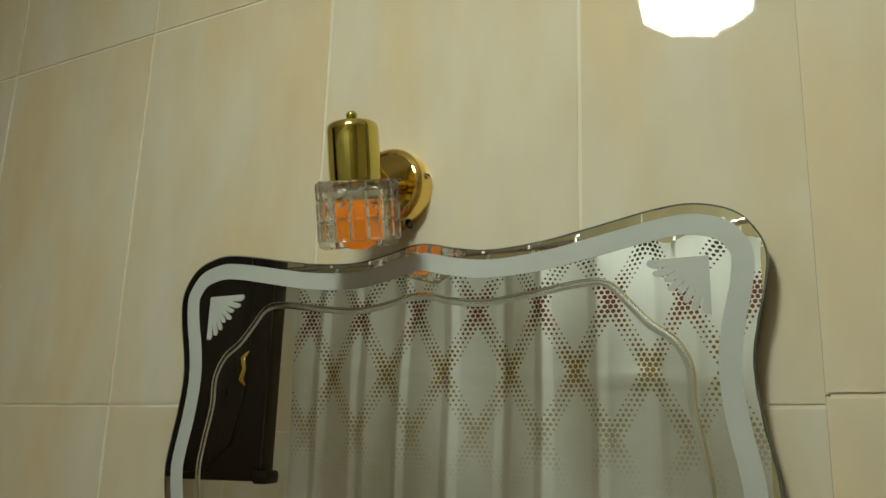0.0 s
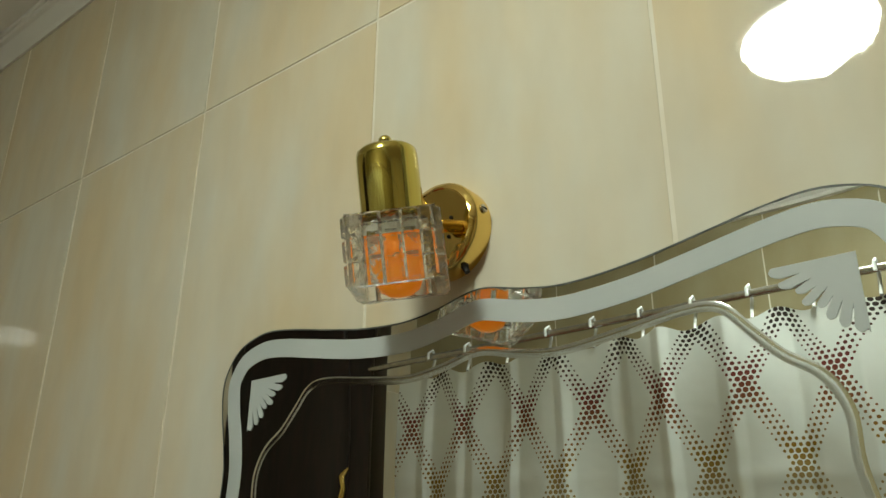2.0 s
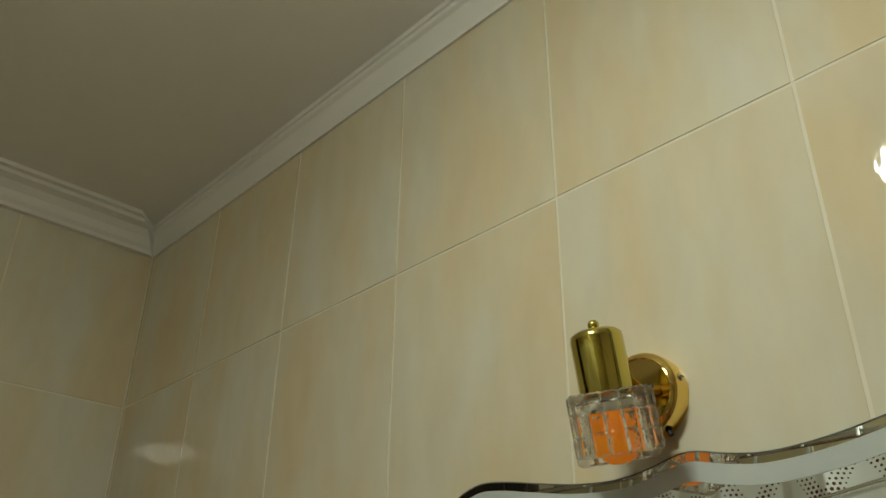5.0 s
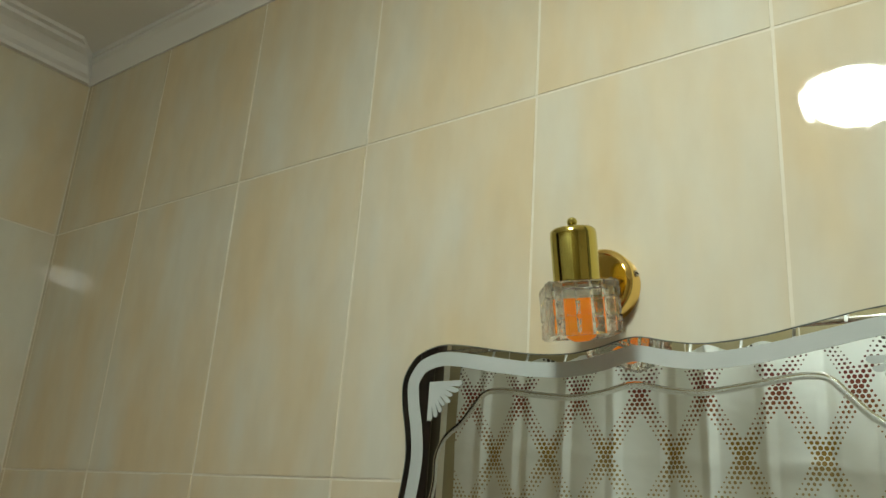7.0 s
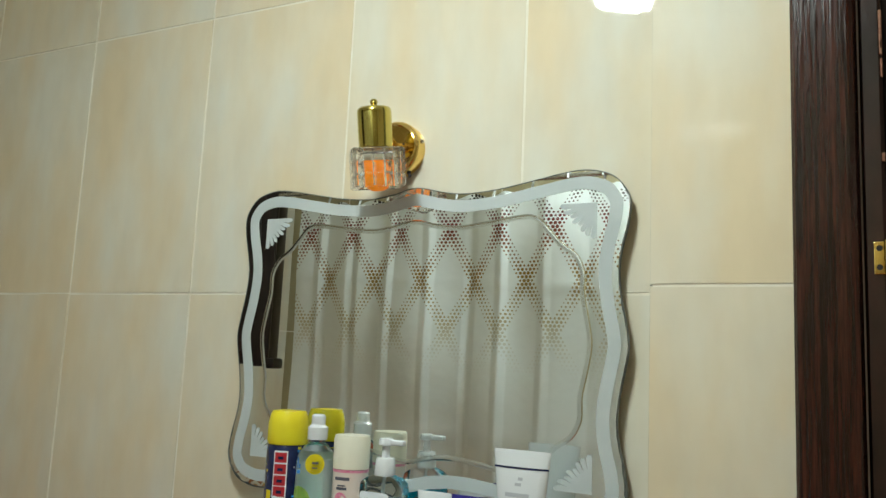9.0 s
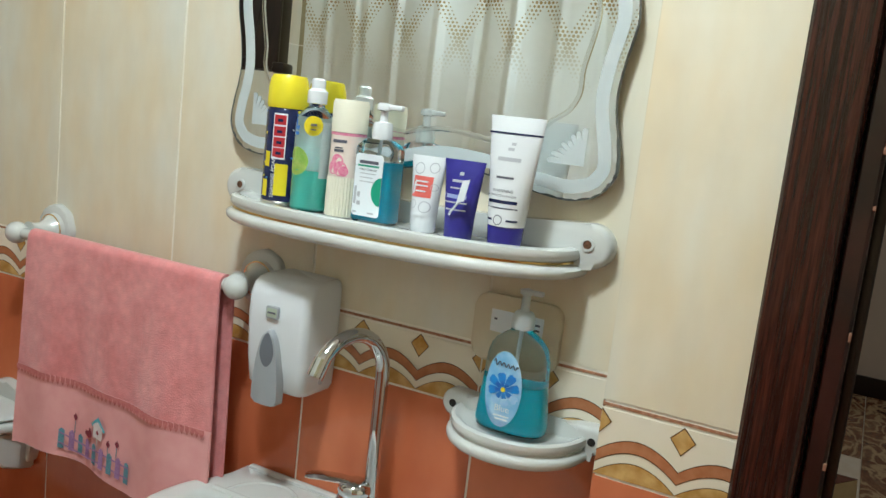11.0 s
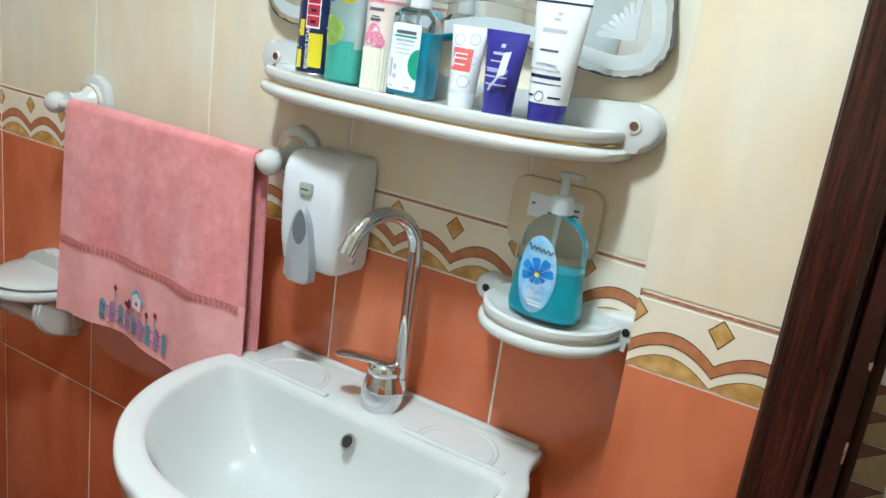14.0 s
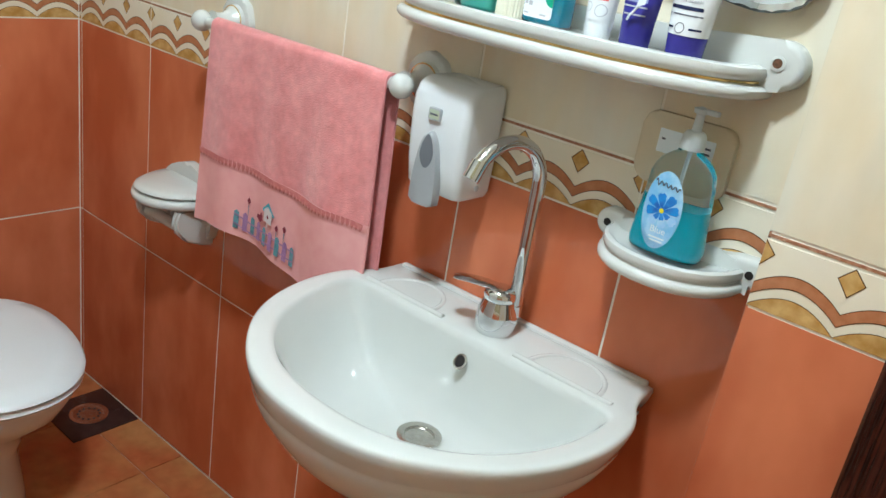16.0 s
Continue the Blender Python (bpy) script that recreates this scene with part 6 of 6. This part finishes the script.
def cabinet():
    x0, x1, y1, z0, z1 = -1.046, -0.695, -0.762, 1.240, 1.93
    turn = Matrix.Translation((x1, y1, 0)) @ Matrix.Rotation(radians(-22.5), 4, "Z") @ Matrix.Translation((-x1, -y1, 0))

    def part_t(name, bm, *rest):
        bm.transform(turn)
        return part(name, bm, *rest)

    o = thing("wall_cabinet", (x0, y1, z0), "dark brown wooden corner wall cabinet with a brass handle", "cabinet")
    bm = bmesh.new(); box(bm, x0, x1, y1 - 0.09, y1 - 0.018, z0, z1, 0.002)
    part_t("carcass", bm, WOOD_BLACK, o)
    bm = bmesh.new(); box(bm, x0 + 0.002, x1, y1 - 0.0178, y1, z0 + 0.002, z1, 0.003)
    door = part_t("door", bm, WOOD_BLACK, o, "dark panelled door")
    bm = bmesh.new()
    poly = smooth_curve([Vector(p) for p in ((x0 + 0.05, z0 + 0.07), (x1 - 0.06, z0 + 0.07), (x1 - 0.06, z1 - 0.12), ((x0 + x1) / 2, z1 - 0.07), (x0 + 0.05, z1 - 0.12))], 4)
    plate(bm, [(p.x, p.y) for p in poly], y1, y1 + 0.010, 0.006)
    part_t("raised_panel", bm, WOOD_BLACK, door)
    hx, hz = x1 - 0.058, 1.462
    bm = bmesh.new(); ball(bm, (hx - 0.010, y1 + 0.002, hz + 0.012), 0.012, 0.8, 0.35, 1.2, 14); ball(bm, (hx - 0.010, y1 + 0.002, hz - 0.012), 0.010, 0.8, 0.35, 1.3, 14)
    part_t("lock_plate", bm, BRASS, door, "brass lock plate")
    bm = bmesh.new()
    tube(bm, [(hx + 0.016, y1 + 0.003, hz - 0.034), (hx + 0.010, y1 + 0.012, hz - 0.020), (hx + 0.017, y1 + 0.018, hz), (hx + 0.011, y1 + 0.014, hz + 0.020), (hx + 0.018, y1 + 0.004, hz + 0.036)], [0.004, 0.0065, 0.0045, 0.0065, 0.004], 10)
    part_t("handle", bm, BRASS, door, "curved brass handle")
    bm = bmesh.new(); box(bm, hx - 0.028, hx - 0.014, y1, y1 + 0.010, hz - 0.060, hz - 0.036, 0.003)
    part_t("latch", bm, STEEL, door, "small metal latch")
    bm = bmesh.new(); box(bm, x1 - 0.012, x1 + 0.018, y1 - 0.08, y1 + 0.004, z0 - 0.004, z0 + 0.022, 0.006)
    part_t("foot_moulding", bm, WOOD_BLACK, o)


cabinet()


# ---- tiles ----
GAP = 0.0005
tile_cache = {}


def tile_mesh(name, w, h, material):
    """A glazed tile of that size: lower left corner at the origin, face towards -y."""
    key = (name, round(w, 4), round(h, 4))
    if key not in tile_cache:
        bm = bmesh.new()
        box(bm, GAP, w - GAP, 0.0, 0.006, GAP, h - GAP)
        front = [e for e in bm.edges if all(v.co.y < 0.001 for v in e.verts)]
        bmesh.ops.bevel(bm, geom=front, offset=0.0012, segments=2, affect="EDGES")
        tile_cache[key] = finish(name, bm, material, 0)
    return tile_cache[key]


def clip(poly, x0, x1):
    for lim, sgn in ((x0, 1), (x1, -1)):
        out = []
        for i in range(len(poly)):
            a, b = poly[i - 1], poly[i]
            ina, inb = sgn * (a[0] - lim) >= 0, sgn * (b[0] - lim) >= 0
            if ina != inb:
                t = (lim - a[0]) / (b[0] - a[0])
                out.append((lim, a[1] + (b[1] - a[1]) * t))
            if inb:
                out.append(b)
        poly = out
        if len(poly) < 3:
            return []
    return poly


def motif_mesh(w):
    """The painted pattern of a border tile: kites over double arches."""
    key = ("motif", round(w, 4))
    if key in tile_cache:
        return tile_cache[key]
    bm = bmesh.new()
    per, x0, x1 = 0.2515 / 3, GAP * 2, w - GAP * 2

    def put(poly, y, slot):
        poly = clip(poly, x0, x1)
        if len(poly) >= 3:
            f = bm.faces.new([bm.verts.new((x, y, z)) for x, z in poly])
            f.material_index = slot

    def arch(x, z_peak, drop):
        u = ((x / per) % 1.0) - 0.5
        return z_peak - drop * (abs(u) * 2) ** 1.9

    steps = 12
    base = 0.0015
    for k in range(-1, 5):
        for i in range(steps):
            a, b = (k + i / steps) * per, (k + (i + 1) / steps) * per
            e = 1e-6
            for lo, hi, slot, y in ((0.0320, 0.0440, 0, -0.0003), (0.0440, 0.0450, 2, -0.0004), (0.0312, 0.0322, 2, -0.0004), (None, 0.0205, 1, -0.0003), (0.0205, 0.0213, 2, -0.0004)):
                top_a, top_b = arch(a + e, hi, 0.019), arch(b - e, hi, 0.019)
                low_a, low_b = (base, base) if lo is None else (arch(a + e, lo, 0.019), arch(b - e, lo, 0.019))
                if top_a - low_a < 1e-5 and top_b - low_b < 1e-5:
                    continue
                put([(a, max(base, low_a)), (b, max(base, low_b)), (b, max(base + 1e-5, top_b)), (a, max(base + 1e-5, top_a))], y, slot)
        cx = k * per
        put([(cx, 0.0425), (cx + 0.0128, 0.0585), (cx, 0.0722), (cx - 0.0128, 0.0585)], -0.0003, 2)
        put([(cx, 0.0442), (cx + 0.0115, 0.0584), (cx, 0.0706), (cx - 0.0115, 0.0584)], -0.0004, 1)
    tile_cache[key] = finish("painted_motif", bm, [BAND_BROWN, BAND_OCHRE, BAND_LINE], 0)
    return tile_cache[key]


tilt = random.Random(7)


def askew(ob, w, h, turn):
    """Turns a tile by a fraction of a degree about its middle."""
    mid = Vector((w / 2, 0.003, h / 2)) * U
    straight = Euler((0, 0, radians(turn))).to_matrix()
    ob.rotation_euler = (radians(tilt.uniform(-0.07, 0.07)), 0, radians(turn + tilt.uniform(-0.18, 0.18)))
    ob.location = ob.location + straight @ mid - ob.rotation_euler.to_matrix() @ mid


def tile_wall(parent, origin, turn, cols, drop=0.0, lift=0.0, upper=CREAM):
    """Tiles one wall: cols are (start, width) along it from origin, to the right as seen from the room.
    drop lowers the border and the rows round it, lift raises the joint above; each tile sits a little askew."""
    dx, dy = math.cos(radians(turn)), math.sin(radians(turn))

    def at(s, z):
        return (origin[0] + dx * s, origin[1] + dy * s, z)

    for s, w in cols:
        for z0, z1 in ((Z_CREAM - drop, Z_R0 + lift), (Z_R0 + lift, Z_R1 + lift), (Z_R1 + lift, TOP + 0.03)):
            askew(piece("tile", tile_mesh(upper.name.replace("glazed_", ""), w, z1 - z0, upper), at(s, z0), parent, turn), w, z1 - z0, turn)
        for z0, z1 in ((FLOOR, Z_ORANGE), (Z_ORANGE, Z_BAND - drop)):
            askew(piece("tile", tile_mesh("terracotta_tile", w, z1 - z0, ORANGE), at(s, z0), parent, turn), w, z1 - z0, turn)
        b = piece("border_tile", tile_mesh("border_tile", w, Z_ROPE - Z_BAND, BAND), at(s, Z_BAND - drop), parent, turn)
        piece("painted_motif", motif_mesh(w), at(s, Z_BAND - drop), b, turn)
        piece("rope_tile", tile_mesh("rope_tile", w, Z_CREAM - Z_ROPE, ROPE), at(s, Z_ROPE - drop), parent, turn)


W, X0 = 0.2515, -0.003
tile_wall(wall_main, (0, 0, 0), 0, [(LEFT + 0.001, X0 - 4 * W - LEFT - 0.001)] * (LEFT < X0 - 4 * W - 0.005) + [(X0 + W * (k - 4), W) for k in range(5)] + [(X0 + W, EDGE_X - X0 - W)])
tile_wall(wall_pier, (EDGE_X, PIER_Y, 0), 0, [(0.0, FRAME_X + 0.004 - EDGE_X)], 0.009, 0.0025)
tile_wall(wall_left, (LEFT, 0, 0), 90, [(-W * (k + 1), W) for k in range(5)])
# upper tiles here are coloured darker to stand in for shade
tile_wall(wall_back, (RIGHT, BACK, 0), 180, [(W * k, W) for k in range(10)], upper=CREAM_SHADED)
# hidden pier side, coloured dark so the wall beside it looks shaded
bm = bmesh.new(); box(bm, EDGE_X + 0.0002, EDGE_X + 0.0028, PIER_Y + 0.002, 0.003, FLOOR, TOP)
tagged(part("trim_corner", bm, CORNER_SHADE), "grey grouted tile corner of the pier", "trim", kind="structure")

ft = 0.245
for i in range(10):
    for j in range(5):
        x, y = LEFT + 0.03 + ft * i - 0.1, -0.092 - ft * (j + 1)
        key = "floor_tile"
        if key not in tile_cache:
            bm = bmesh.new(); box(bm, 0.001, ft - 0.001, 0.001, ft - 0.001, -0.005, 0.0, 0.0008, 1)
            tile_cache[key] = finish("floor_tile", bm, FLOORT, 0)
        piece("tile", tile_cache[key], (x, y, FLOOR), floor)
bm = bmesh.new(); box(bm, 0.001, ft - 0.001, 0.001, 0.090, -0.005, 0.0, 0.0008, 1)
strip = finish("floor_strip", bm, FLOORT, 0)
for i in range(10):
    piece("tile", strip, (LEFT + 0.03 + ft * i - 0.1, -0.092, FLOOR), floor)

# hall floor: triangle border and marble slabs
def tri(pts, material):
    bm = bmesh.new()
    top = [bm.verts.new((x, y, 0)) for x, y in pts]
    low = [bm.verts.new((x, y, -0.004)) for x, y in pts]
    bm.faces.new(top)
    for i in range(len(pts)):
        bm.faces.new((top[i], top[(i + 1) % len(pts)], low[(i + 1) % len(pts)], low[i]))
    return finish("border_triangle", bm, material, 0)


sb, g = 0.30, 0.004
t_brown, t_cream = tri([(g, g), (0.19, sb - 2 * g), (g, sb - 2 * g)], HALL_BROWN), tri([(2 * g, g), (0.19, g), (0.19, sb - 4 * g)], HALL_CREAM)
for k in range(8):
    piece("triangle_tile", t_brown, (0.545, 0.13 + sb * k, FLOOR), hall_floor)
    piece("triangle_tile", t_cream, (0.545, 0.13 + sb * k, FLOOR), hall_floor)
bm = bmesh.new(); box(bm, 0.002, 0.44, 0.002, 0.44, -0.004, 0.0, 0.0008, 1)
slab = finish("marble_slab", bm, MARBLE, 0)
for i in range(4):
    for j in range(9):
        piece("marble_slab", slab, (0.742 + 0.442 * i, 0.13 + 0.442 * j, FLOOR), hall_floor)
for i in range(2):
    for j in range(9):
        if i == 1 and j < 6:
            continue
        piece("marble_slab", slab, (0.30 - 0.442 * i if i == 0 and j >= 6 else -0.145, 0.13 + 0.442 * j, FLOOR), hall_floor)
